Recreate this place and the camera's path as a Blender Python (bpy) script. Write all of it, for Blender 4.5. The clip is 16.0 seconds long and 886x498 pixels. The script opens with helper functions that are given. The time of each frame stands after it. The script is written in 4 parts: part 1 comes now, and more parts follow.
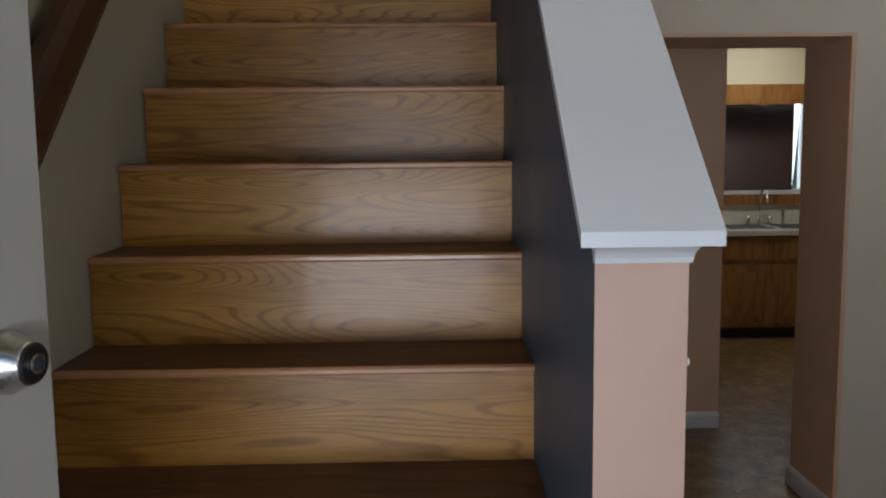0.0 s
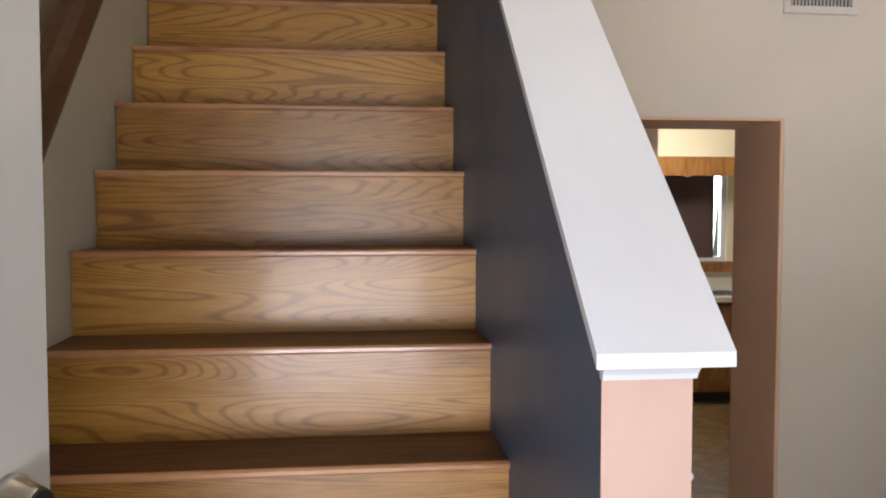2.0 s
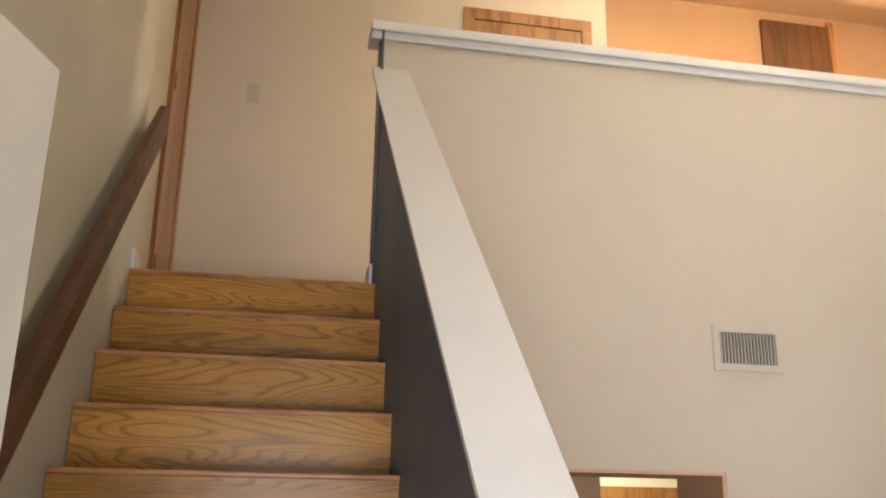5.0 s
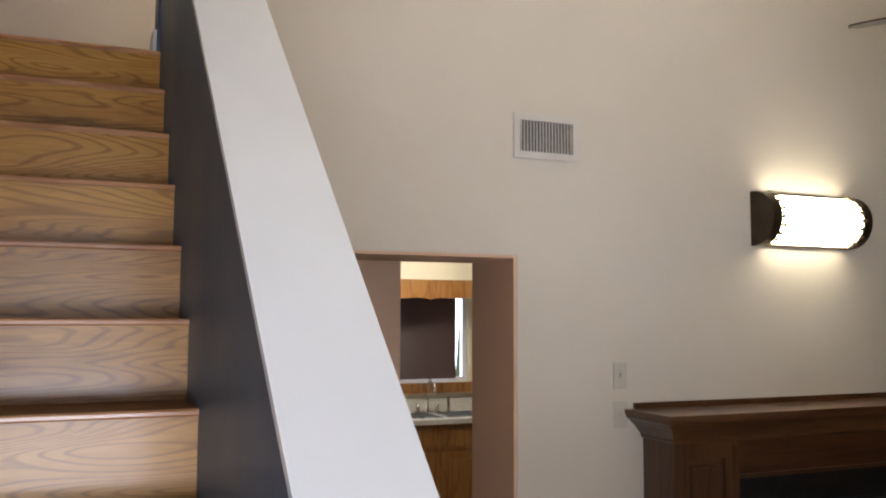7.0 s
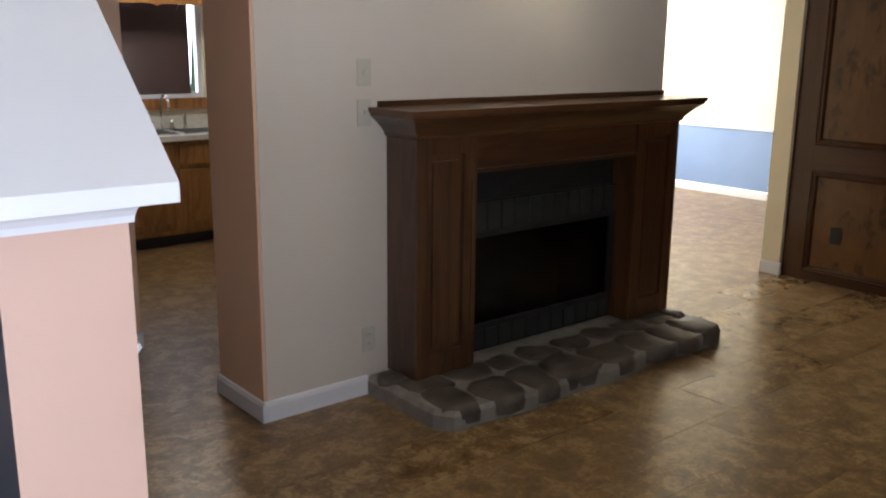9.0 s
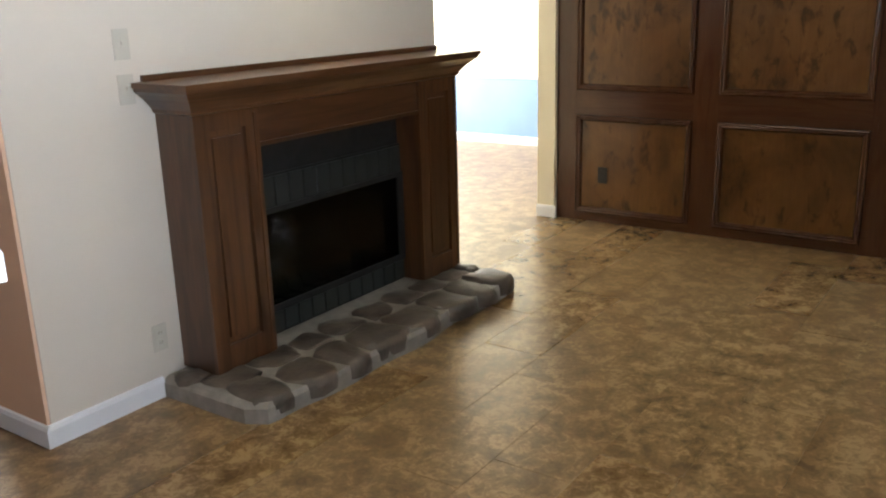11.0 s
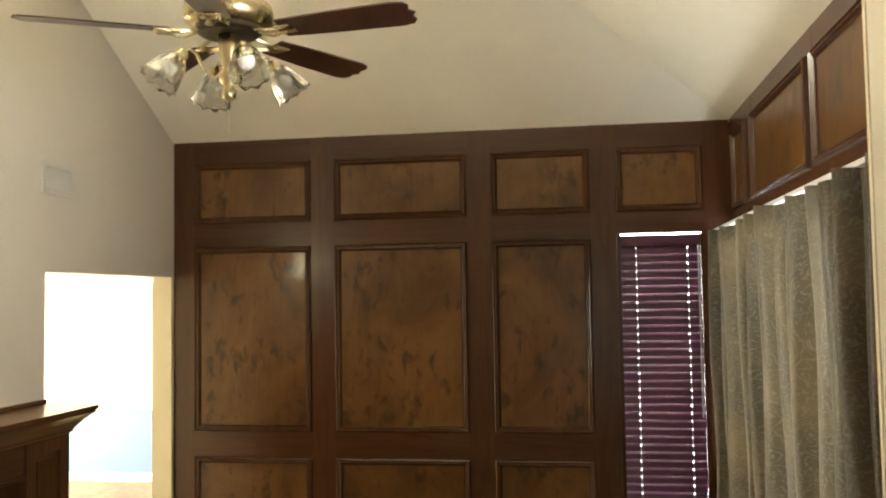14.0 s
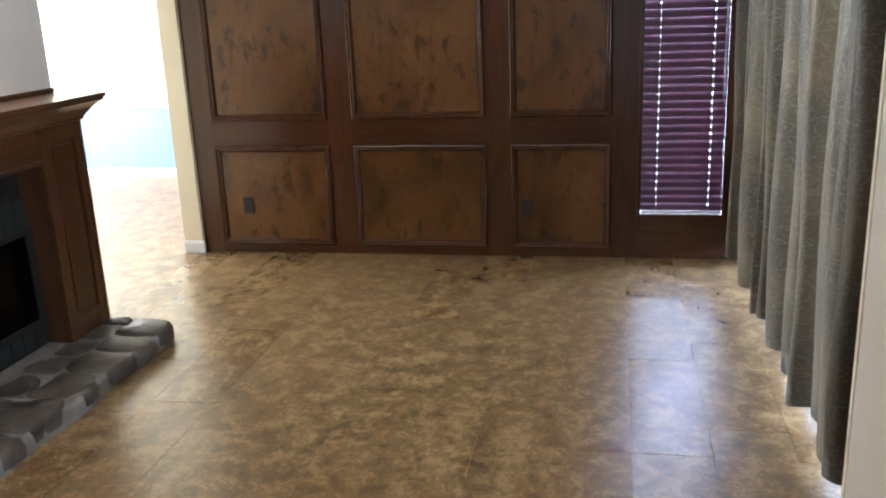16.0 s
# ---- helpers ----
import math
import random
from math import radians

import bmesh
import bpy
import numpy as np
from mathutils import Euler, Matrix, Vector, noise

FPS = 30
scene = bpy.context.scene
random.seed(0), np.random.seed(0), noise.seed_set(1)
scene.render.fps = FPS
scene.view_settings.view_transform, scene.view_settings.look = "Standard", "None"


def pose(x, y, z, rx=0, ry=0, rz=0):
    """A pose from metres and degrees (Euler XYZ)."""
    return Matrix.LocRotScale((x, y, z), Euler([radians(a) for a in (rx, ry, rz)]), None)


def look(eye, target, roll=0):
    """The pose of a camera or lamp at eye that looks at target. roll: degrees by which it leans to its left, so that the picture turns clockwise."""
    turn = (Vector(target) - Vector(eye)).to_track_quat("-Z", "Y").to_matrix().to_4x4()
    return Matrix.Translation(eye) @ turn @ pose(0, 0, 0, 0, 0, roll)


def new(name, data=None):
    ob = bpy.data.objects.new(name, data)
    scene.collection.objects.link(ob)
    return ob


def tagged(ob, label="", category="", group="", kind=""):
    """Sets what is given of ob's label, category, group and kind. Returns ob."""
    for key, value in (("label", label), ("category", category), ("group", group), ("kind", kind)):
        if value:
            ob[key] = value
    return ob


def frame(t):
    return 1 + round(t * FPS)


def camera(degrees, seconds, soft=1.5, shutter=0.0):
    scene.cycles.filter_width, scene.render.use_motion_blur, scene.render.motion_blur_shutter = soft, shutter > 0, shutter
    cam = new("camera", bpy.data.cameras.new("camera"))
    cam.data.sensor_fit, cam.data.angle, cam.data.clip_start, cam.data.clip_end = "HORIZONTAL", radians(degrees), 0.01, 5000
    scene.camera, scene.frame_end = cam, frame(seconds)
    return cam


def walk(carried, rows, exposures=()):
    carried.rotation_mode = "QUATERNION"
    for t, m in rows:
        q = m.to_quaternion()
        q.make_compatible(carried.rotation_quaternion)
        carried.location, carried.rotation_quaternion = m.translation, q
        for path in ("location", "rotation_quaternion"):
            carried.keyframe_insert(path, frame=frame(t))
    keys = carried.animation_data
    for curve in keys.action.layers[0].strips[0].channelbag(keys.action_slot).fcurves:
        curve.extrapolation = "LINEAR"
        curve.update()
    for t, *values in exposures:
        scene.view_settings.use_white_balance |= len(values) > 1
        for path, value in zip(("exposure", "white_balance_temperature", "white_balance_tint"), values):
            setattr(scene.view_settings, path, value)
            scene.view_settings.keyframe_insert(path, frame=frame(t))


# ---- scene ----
cam = camera(53.6, 16.0, soft=2.1)

PATH = [
    (0, (-0.218, -0.354, 1.558), (-0.17, 1.631, 1.324), -0.6),
    (0.5, (-0.258, -0.343, 1.568), (-0.102, 1.644, 1.404), -2.1),
    (1, (-0.259, -0.346, 1.572), (-0.021, 1.635, 1.434), -0.8),
    (1.5, (-0.286, -0.331, 1.588), (-0.019, 1.645, 1.443), -0.2),
    (2, (-0.322, -0.329, 1.627), (-0.089, 1.655, 1.524), -0.0),
    (2.5, (-0.337, -0.335, 1.669), (-0.126, 1.652, 1.754), 0.3),
    (3, (-0.348, -0.34, 1.708), (-0.14, 1.632, 1.97), 0.9),
    (3.5, (-0.357, -0.344, 1.755), (-0.129, 1.6, 2.163), 0.9),
    (4, (-0.362, -0.343, 1.799), (-0.097, 1.565, 2.337), 1.0),
    (4.2, (-0.364, -0.341, 1.813), (-0.077, 1.553, 2.388), 1.0),
    (6.3, (-0.306, -0.293, 1.777), (0.24, 1.569, 2.261), -0.3),
    (6.5, (-0.289, -0.272, 1.766), (0.315, 1.598, 2.139), -0.2),
    (7, (-0.26, -0.235, 1.723), (0.515, 1.603, 1.872), 0.2),
    (7.5, (-0.227, -0.184, 1.69), (0.72, 1.578, 1.665), 0.2),
    (8, (-0.21, -0.128, 1.631), (0.853, 1.561, 1.492), 0.4),
    (8.5, (-0.196, -0.12, 1.592), (0.959, 1.485, 1.294), 1.1),
    (8.7, (-0.187, -0.118, 1.576), (1.0, 1.446, 1.198), 1.1),
    (10.8, (-0.125, 0.098, 1.587), (1.38, 1.278, 1.0), -1.9),
    (11, (-0.136, 0.112, 1.597), (1.438, 1.214, 1.045), -1.6),
    (11.5, (-0.201, 0.196, 1.608), (1.591, 0.943, 1.128), -0.1),
    (12, (-0.234, 0.225, 1.622), (1.651, 0.743, 1.201), 0.5),
    (12.5, (-0.241, 0.241, 1.646), (1.694, 0.623, 1.315), 0.4),
    (13, (-0.229, 0.272, 1.721), (1.737, 0.587, 1.531), 0.2),
    (13.5, (-0.242, 0.27, 1.787), (1.736, 0.568, 1.761), -0.3),
    (14, (-0.252, 0.276, 1.836), (1.723, 0.571, 1.947), -0.9),
    (14.5, (-0.248, 0.268, 1.846), (1.724, 0.571, 1.983), -1.1),
    (15, (-0.239, 0.26, 1.817), (1.735, 0.577, 1.836), -0.9),
    (15.5, (-0.193, 0.24, 1.727), (1.762, 0.581, 1.48), -1.2),
    (16, (-0.151, 0.16, 1.711), (1.734, 0.536, 1.16), -2.3),
]
walk(cam, [(t, look(eye, target, roll)) for t, eye, target, roll in PATH],
     exposures=[(0, -1.0, 6000, 6), (0.5, -0.35, 6000, 6), (1.0, -0.1, 6050, 8), (1.5, 0.15, 6200, 10), (3.0, 0.15, 6800, 14), (4.2, 0.3, 7100, 14), (6.5, 0.2, 6700, 12), (7.5, -0.1, 6000, 12), (8.7, -0.1, 5950, 12), (10.8, 0.85, 5750, 6), (12.5, 1.1, 5450, 7), (14.0, 1.15, 7100, 1), (15.0, 1.2, 6700, 2), (15.5, 1.15, 5700, 6), (16, 1.25, 5150, 8)])

# ---- light ----
world = bpy.data.worlds.new("sky")
scene.world = world
world.use_nodes = True
wn = world.node_tree
sky = wn.nodes.new("ShaderNodeTexSky")
sky.sky_type, sky.sun_disc = "NISHITA", False
sky.sun_elevation, sky.sun_rotation = radians(48), radians(270)
wn.links.new(sky.outputs[0], wn.nodes["Background"].inputs[0])
wn.nodes["Background"].inputs[1].default_value = 0.12

sun_data = bpy.data.lights.new("sun", "SUN")
sun_data.energy, sun_data.angle, sun_data.color = 3.0, radians(0.6), (1.0, 0.94, 0.85)
sun = new("sun", sun_data)
sun.matrix_world = look((-9, 2.5, 9), (0, 2, 0))


def area(name, eye, target, sx, sy, watts, color):
    d = bpy.data.lights.new(name, "AREA")
    d.shape, d.size, d.size_y, d.energy, d.color = "RECTANGLE", sx, sy, watts, color
    o = new(name, d)
    o.matrix_world = look(eye, target)
    return o


DAY = (0.90, 0.95, 1.0)
WARM = (1.0, 0.80, 0.54)
area("daylight_entry", (-0.7, -3.2, 1.35), (-0.2, 1.0, 1.3), 3.2, 2.4, 62, (0.88, 0.90, 1.0))
# fill lamp for the fireplace wall, set in an added, unseen window
area("front_fill", (1.05, -0.47, 1.8), (1.2, 2.0, 1.6), 1.0, 1.4, 13, (1.0, 0.97, 0.92))
# added low lamp for daylight bounced up from the sunlit ground outside
area("porch_bounce_fill", (-1.1, -4.7, 0.55), (-0.3, 2.0, 2.3), 4.4, 1.2, 300, (0.93, 0.94, 1.0))
area("daylight_dining", (6.6, 7.05, 1.5), (6.8, 4.5, 0.8), 2.4, 1.5, 250, (1.0, 0.93, 0.80))
# fill lamp added below the loft sightline to brighten the vault
area("loft_fill", (2.6, 4.85, 4.35), (2.8, 1.0, 4.0), 2.2, 1.0, 340, (1.0, 0.92, 0.76))
area("daylight_kitchen", (2.555, 7.17, 1.55), (2.555, 5.0, 1.2), 0.92, 0.80, 12, DAY)
area("daylight_patio", (4.1, -0.80, 1.14), (4.1, 1.0, 0.98), 2.4, 2.16, 92, DAY)
area("daylight_side_window", (5.74, -0.278, 1.28), (4.5, -0.278, 1.2), 0.5, 1.95, 48, (0.85, 0.9, 1.0))


def bulb(name, at, watts, color, r=0.05):
    d = bpy.data.lights.new(name, "POINT")
    d.energy, d.color, d.shadow_soft_size = watts, color, r
    o = new(name, d)
    o.location = at
    return o


# ---- materials ----
def nodes_of(name):
    m = bpy.data.materials.new(name)
    m.use_nodes = True
    nt = m.node_tree
    return m, nt, nt.nodes["Principled BSDF"]


def add(nt, kind, **values):
    n = nt.nodes.new(kind)
    for k, v in values.items():
        n.inputs[k.replace("_", " ")].default_value = v
    return n


def ramp(nt, fac, stops):
    r = nt.nodes.new("ShaderNodeValToRGB")
    e = r.color_ramp.elements
    while len(e) < len(stops):
        e.new(0.5)
    for el, (p, c) in zip(e, stops):
        el.position = p
        el.color = (*c, 1) if len(c) == 3 else c
    nt.links.new(fac, r.inputs[0])
    return r.outputs[0]


def coords(nt, scale, space="Object", jitter=True):
    tc = nt.nodes.new("ShaderNodeTexCoord")
    mp = nt.nodes.new("ShaderNodeMapping")
    mp.inputs["Scale"].default_value = scale
    nt.links.new(tc.outputs[space], mp.inputs["Vector"])
    if jitter:
        oi = nt.nodes.new("ShaderNodeObjectInfo")
        mul = nt.nodes.new("ShaderNodeMath")
        mul.operation = "MULTIPLY"
        mul.inputs[1].default_value = 37.0
        nt.links.new(oi.outputs["Random"], mul.inputs[0])
        nt.links.new(mul.outputs[0], mp.inputs["Location"])
    return mp.outputs[0]


def bump(nt, bsdf, height, strength, distance=0.01):
    b = add(nt, "ShaderNodeBump", Strength=strength, Distance=distance)
    nt.links.new(height, b.inputs["Height"])
    nt.links.new(b.outputs[0], bsdf.inputs["Normal"])


def plain(name, c1, c2, scale=3.0, rough=0.6, fine=120.0, strength=0.12, metal=0.0, jitter=False, spread=0.25):
    """Two-scale mottled surface: broad tone variation and fine relief."""
    m, nt, b = nodes_of(name)
    v = coords(nt, (1, 1, 1), jitter=jitter)
    n1 = add(nt, "ShaderNodeTexNoise", Scale=scale, Detail=6.0, Roughness=0.6)
    n2 = add(nt, "ShaderNodeTexNoise", Scale=fine, Detail=3.0)
    nt.links.new(v, n1.inputs["Vector"])
    nt.links.new(v, n2.inputs["Vector"])
    nt.links.new(ramp(nt, n1.outputs[0], [(0.5 - spread, c1), (0.5 + spread, c2)]), b.inputs["Base Color"])
    rr = ramp(nt, n1.outputs[0], [(0.3, (rough * 0.85,) * 3), (0.7, (min(1, rough * 1.15),) * 3)])
    nt.links.new(rr, b.inputs["Roughness"])
    b.inputs["Metallic"].default_value = metal
    if strength:
        bump(nt, b, n2.outputs[0], strength, 0.004)
    return m


def wood(name, dark, mid, light, scale, lines=34.0, rough=0.35, coat=0.0, warp=0.5, ink=0.45, vary=True):
    """Figured wood: thin contour lines of a stretched noise over a fine streaked ground."""
    m, nt, b = nodes_of(name)
    v = coords(nt, scale, jitter=vary)
    n = add(nt, "ShaderNodeTexNoise", Scale=1.0, Detail=1.0, Distortion=warp, Roughness=0.35)
    grain = add(nt, "ShaderNodeTexNoise", Scale=9.0, Detail=9.0, Roughness=0.72)
    broad = add(nt, "ShaderNodeTexNoise", Scale=0.6, Detail=3.0)
    for k in (n, grain, broad):
        nt.links.new(v, k.inputs["Vector"])
    mul = add(nt, "ShaderNodeMath")
    mul.operation = "MULTIPLY_ADD"
    mul.inputs[1].default_value = lines
    nt.links.new(n.outputs[0], mul.inputs[0])
    nt.links.new(grain.outputs[0], mul.inputs[2])
    s = add(nt, "ShaderNodeMath")
    s.operation = "SINE"
    nt.links.new(mul.outputs[0], s.inputs[0])
    line = ramp(nt, s.outputs[0], [(0.35, (1, 1, 1)), (0.97, (ink, ink * 0.9, ink * 0.8))])
    tone = add(nt, "ShaderNodeMath")
    tone.operation = "MULTIPLY_ADD"
    tone.inputs[1].default_value = 0.8
    nt.links.new(broad.outputs[0], tone.inputs[0])
    half = add(nt, "ShaderNodeMath")
    half.operation = "MULTIPLY"
    half.inputs[1].default_value = 0.6
    nt.links.new(grain.outputs[0], half.inputs[0])
    nt.links.new(half.outputs[0], tone.inputs[2])
    ground = ramp(nt, tone.outputs[0], [(0.46, dark), (0.68, mid), (0.9, light)])
    mix = nt.nodes.new("ShaderNodeMix")
    mix.data_type, mix.blend_type = "RGBA", "MULTIPLY"
    mix.inputs["Factor"].default_value = 1.0
    nt.links.new(ground, mix.inputs["A"])
    nt.links.new(line, mix.inputs["B"])
    nt.links.new(mix.outputs["Result"], b.inputs["Base Color"])
    nt.links.new(ramp(nt, grain.outputs[0], [(0.3, (rough * 1.06,) * 3), (0.7, (rough * 0.98,) * 3)]), b.inputs["Roughness"])
    b.inputs["Coat Weight"].default_value = coat
    b.inputs["Coat Roughness"].default_value = 0.09
    bump(nt, b, grain.outputs[0], 0.01, 0.002)
    return m


def burl(name):
    """Stained burl veneer: golden brown, cloudy, with sparse dark smudged eyes that run upright."""
    m, nt, b = nodes_of(name)
    v = coords(nt, (1, 1, 1))
    cloud = add(nt, "ShaderNodeTexNoise", Scale=2.2, Detail=8.0, Distortion=0.6, Roughness=0.62)
    figure = add(nt, "ShaderNodeTexNoise", Scale=1.0, Detail=5.0, Distortion=0.35, Roughness=0.6)
    patch = add(nt, "ShaderNodeTexNoise", Scale=3.0, Detail=1.0)
    streak = add(nt, "ShaderNodeTexNoise", Scale=1.0, Detail=6.0, Roughness=0.7)
    for n, scale in ((cloud, (1.0, 1.0, 0.7)), (figure, (15.0, 15.0, 8.0)), (patch, (1.0, 1.0, 1.0)), (streak, (60.0, 60.0, 3.0))):
        mp = nt.nodes.new("ShaderNodeMapping")
        mp.inputs["Scale"].default_value = scale
        nt.links.new(v, mp.inputs[0])
        nt.links.new(mp.outputs[0], n.inputs["Vector"])
    c = ramp(nt, cloud.outputs[0], [(0.30, (0.050, 0.0205, 0.0048)), (0.5, (0.100, 0.044, 0.0105)), (0.70, (0.155, 0.074, 0.020))])
    both = add(nt, "ShaderNodeMath")
    both.operation = "MULTIPLY_ADD"
    both.inputs[1].default_value = 0.55
    nt.links.new(patch.outputs[0], both.inputs[0])
    nt.links.new(figure.outputs[0], both.inputs[2])
    eye = ramp(nt, both.outputs[0], [(0.56, (0.16, 0.12, 0.09)), (0.63, (0.50, 0.44, 0.38)), (0.71, (1, 1, 1))])
    line = ramp(nt, streak.outputs[0], [(0.3, (0.78, 0.76, 0.74)), (0.6, (1, 1, 1))])
    colour = c
    for layer in (eye, line):
        mix = nt.nodes.new("ShaderNodeMix")
        mix.data_type, mix.blend_type = "RGBA", "MULTIPLY"
        mix.inputs["Factor"].default_value = 0.72
        nt.links.new(colour, mix.inputs["A"])
        nt.links.new(layer, mix.inputs["B"])
        colour = mix.outputs["Result"]
    nt.links.new(colour, b.inputs["Base Color"])
    nt.links.new(ramp(nt, cloud.outputs[0], [(0.3, (0.30,) * 3), (0.7, (0.36,) * 3)]), b.inputs["Roughness"])
    b.inputs["Specular IOR Level"].default_value = 0.30
    b.inputs["Coat Weight"].default_value = 0.22
    b.inputs["Coat Roughness"].default_value = 0.10
    bump(nt, b, cloud.outputs[0], 0.05, 0.004)
    return m


def vinyl(name):
    """Brown mottled vinyl tile: short brushed flecks in clouds, each tile with its own shift and gloss."""
    m, nt, b = nodes_of(name)
    geo = nt.nodes.new("ShaderNodeNewGeometry")
    shift = nt.nodes.new("ShaderNodeVectorMath")
    shift.operation = "MULTIPLY_ADD"
    info = nt.nodes.new("ShaderNodeObjectInfo")
    nt.links.new(info.outputs["Random"], shift.inputs[0])
    shift.inputs[1].default_value = (0.05, 0.05, 0.0)
    nt.links.new(geo.outputs["Position"], shift.inputs[2])
    lift = nt.nodes.new("ShaderNodeVectorMath")
    lift.operation = "ADD"
    nt.links.new(shift.outputs[0], lift.inputs[0])
    lift.inputs[1].default_value = (0.0, 0.0, 0.37)
    v = lift.outputs[0]
    cloud = add(nt, "ShaderNodeTexNoise", Scale=8.0, Detail=5.0, Distortion=0.5, Roughness=0.62)
    fleck = add(nt, "ShaderNodeTexNoise", Scale=26.0, Detail=5.0, Distortion=1.1, Roughness=0.68)
    fine = add(nt, "ShaderNodeTexNoise", Scale=120.0, Detail=3.0)
    for n in (cloud, fleck, fine):
        nt.links.new(v, n.inputs["Vector"])
    a = add(nt, "ShaderNodeMath")
    a.operation = "MULTIPLY_ADD"
    a.inputs[1].default_value = 0.75
    nt.links.new(fleck.outputs[0], a.inputs[0])
    nt.links.new(cloud.outputs[0], a.inputs[2])
    col = ramp(nt, a.outputs[0], [(0.64, (0.092, 0.053, 0.022)), (0.81, (0.148, 0.090, 0.037)), (0.92, (0.205, 0.130, 0.056)), (1.06, (0.285, 0.190, 0.090))])
    nt.links.new(col, b.inputs["Base Color"])
    gloss = add(nt, "ShaderNodeMath")
    gloss.operation = "MULTIPLY_ADD"
    gloss.inputs[1].default_value = 0.07
    gloss.inputs[2].default_value = 0.25
    nt.links.new(info.outputs["Random"], gloss.inputs[0])
    nt.links.new(gloss.outputs[0], b.inputs["Roughness"])
    bump(nt, b, fine.outputs[0], 0.05, 0.002)
    return m


def fabric(name):
    """Taupe damask with faint metallic scrollwork."""
    m, nt, b = nodes_of(name)
    v = coords(nt, (1, 0.35, 1), jitter=False)
    n = add(nt, "ShaderNodeTexNoise", Scale=5.0, Detail=3.0, Distortion=3.2)
    vo = add(nt, "ShaderNodeTexVoronoi", Scale=13.0)
    fine = add(nt, "ShaderNodeTexNoise", Scale=260.0, Detail=2.0)
    broad = add(nt, "ShaderNodeTexNoise", Scale=2.6, Detail=4.0)
    for k in (n, fine, broad):
        nt.links.new(v, k.inputs["Vector"])
    w = nt.nodes.new("ShaderNodeMix")
    w.data_type = "VECTOR"
    w.inputs["Factor"].default_value = 0.12
    nt.links.new(v, w.inputs["A"])
    nt.links.new(n.outputs["Color"], w.inputs["B"])
    nt.links.new(w.outputs["Result"], vo.inputs["Vector"])
    mul = add(nt, "ShaderNodeMath")
    mul.operation = "MULTIPLY"
    mul.inputs[1].default_value = 34.0
    nt.links.new(vo.outputs["Distance"], mul.inputs[0])
    s = add(nt, "ShaderNodeMath")
    s.operation = "SINE"
    nt.links.new(mul.outputs[0], s.inputs[0])
    scroll = ramp(nt, s.outputs[0], [(0.55, (0, 0, 0)), (0.98, (0.60, 0.60, 0.60))])
    base = ramp(nt, broad.outputs[0], [(0.3, (0.050, 0.047, 0.043)), (0.5, (0.090, 0.070, 0.044)), (0.7, (0.165, 0.122, 0.068))])
    mix = nt.nodes.new("ShaderNodeMix")
    mix.data_type = "RGBA"
    nt.links.new(scroll, mix.inputs["Factor"])
    nt.links.new(base, mix.inputs["A"])
    mix.inputs["B"].default_value = (0.205, 0.185, 0.150, 1)
    nt.links.new(mix.outputs["Result"], b.inputs["Base Color"])
    b.inputs["Roughness"].default_value = 0.45
    b.inputs["Sheen Weight"].default_value = 0.05
    bump(nt, b, fine.outputs[0], 0.25, 0.003)
    return m


def glass(name, rough=0.0, color=(1, 1, 1)):
    m, nt, b = nodes_of(name)
    b.inputs["Transmission Weight"].default_value = 1.0
    b.inputs["Base Color"].default_value = (*color, 1)
    b.inputs["Roughness"].default_value = rough
    b.inputs["IOR"].default_value = 1.45
    return m


def glow(name, color, strength):
    m, nt, b = nodes_of(name)
    b.inputs["Base Color"].default_value = (0.9, 0.9, 0.88, 1)
    b.inputs["Emission Color"].default_value = (*color, 1)
    b.inputs["Emission Strength"].default_value = strength
    return m


BEIGE = plain("beige_wall_paint", (0.50, 0.455, 0.395), (0.56, 0.51, 0.445), 1.2, 0.62, 160, 0.1)
CREAM = plain("cream_wall_paint", (0.66, 0.60, 0.46), (0.72, 0.66, 0.52), 1.1, 0.6, 160, 0.1)
SAGE = plain("stairwell_wall_paint", (0.44, 0.42, 0.34), (0.54, 0.51, 0.42), 1.6, 0.42, 140, 0.1, spread=0.2)
NAVY = plain("navy_wall_paint", (0.056, 0.088, 0.142), (0.068, 0.104, 0.166), 2.0, 0.5, 150, 0.1)
PINK = plain("salmon_wall_paint", (0.52, 0.345, 0.275), (0.57, 0.385, 0.31), 2.0, 0.6, 150, 0.1)
TAN = plain("tan_jamb_paint", (0.56, 0.37, 0.25), (0.62, 0.415, 0.285), 2.0, 0.55, 150, 0.08)
# tan made darker: holds the ceiling's shade and offsets the loft lamp
LOFT_SHADED = plain("loft_tan_shaded", (0.27, 0.165, 0.10), (0.33, 0.205, 0.125), 2.0, 0.6, 150, 0.08)
BLUE = plain("blue_wainscot_paint", (0.16, 0.24, 0.42), (0.19, 0.28, 0.47), 2.0, 0.55, 150, 0.08)
WHITE = plain("white_trim_paint", (0.60, 0.615, 0.655), (0.67, 0.685, 0.725), 3.0, 0.38, 90, 0.06)
CEIL = plain("textured_white_ceiling", (0.76, 0.735, 0.66), (0.83, 0.80, 0.72), 3.0, 0.8, 75, 0.55)
DOORPAINT = plain("grey_white_door_paint", (0.44, 0.425, 0.39), (0.50, 0.485, 0.45), 2.5, 0.34, 60, 0.06)
PLATE = plain("ivory_plastic", (0.40, 0.375, 0.32), (0.46, 0.43, 0.37), 9, 0.4, 60, 0.02)
BLACKPLATE = plain("dark_plastic", (0.006, 0.005, 0.005), (0.012, 0.010, 0.009), 9, 0.5, 60, 0.02)
STEEL = plain("brushed_nickel", (0.55, 0.54, 0.52), (0.68, 0.67, 0.65), 6, 0.24, 220, 0.08, metal=1.0)
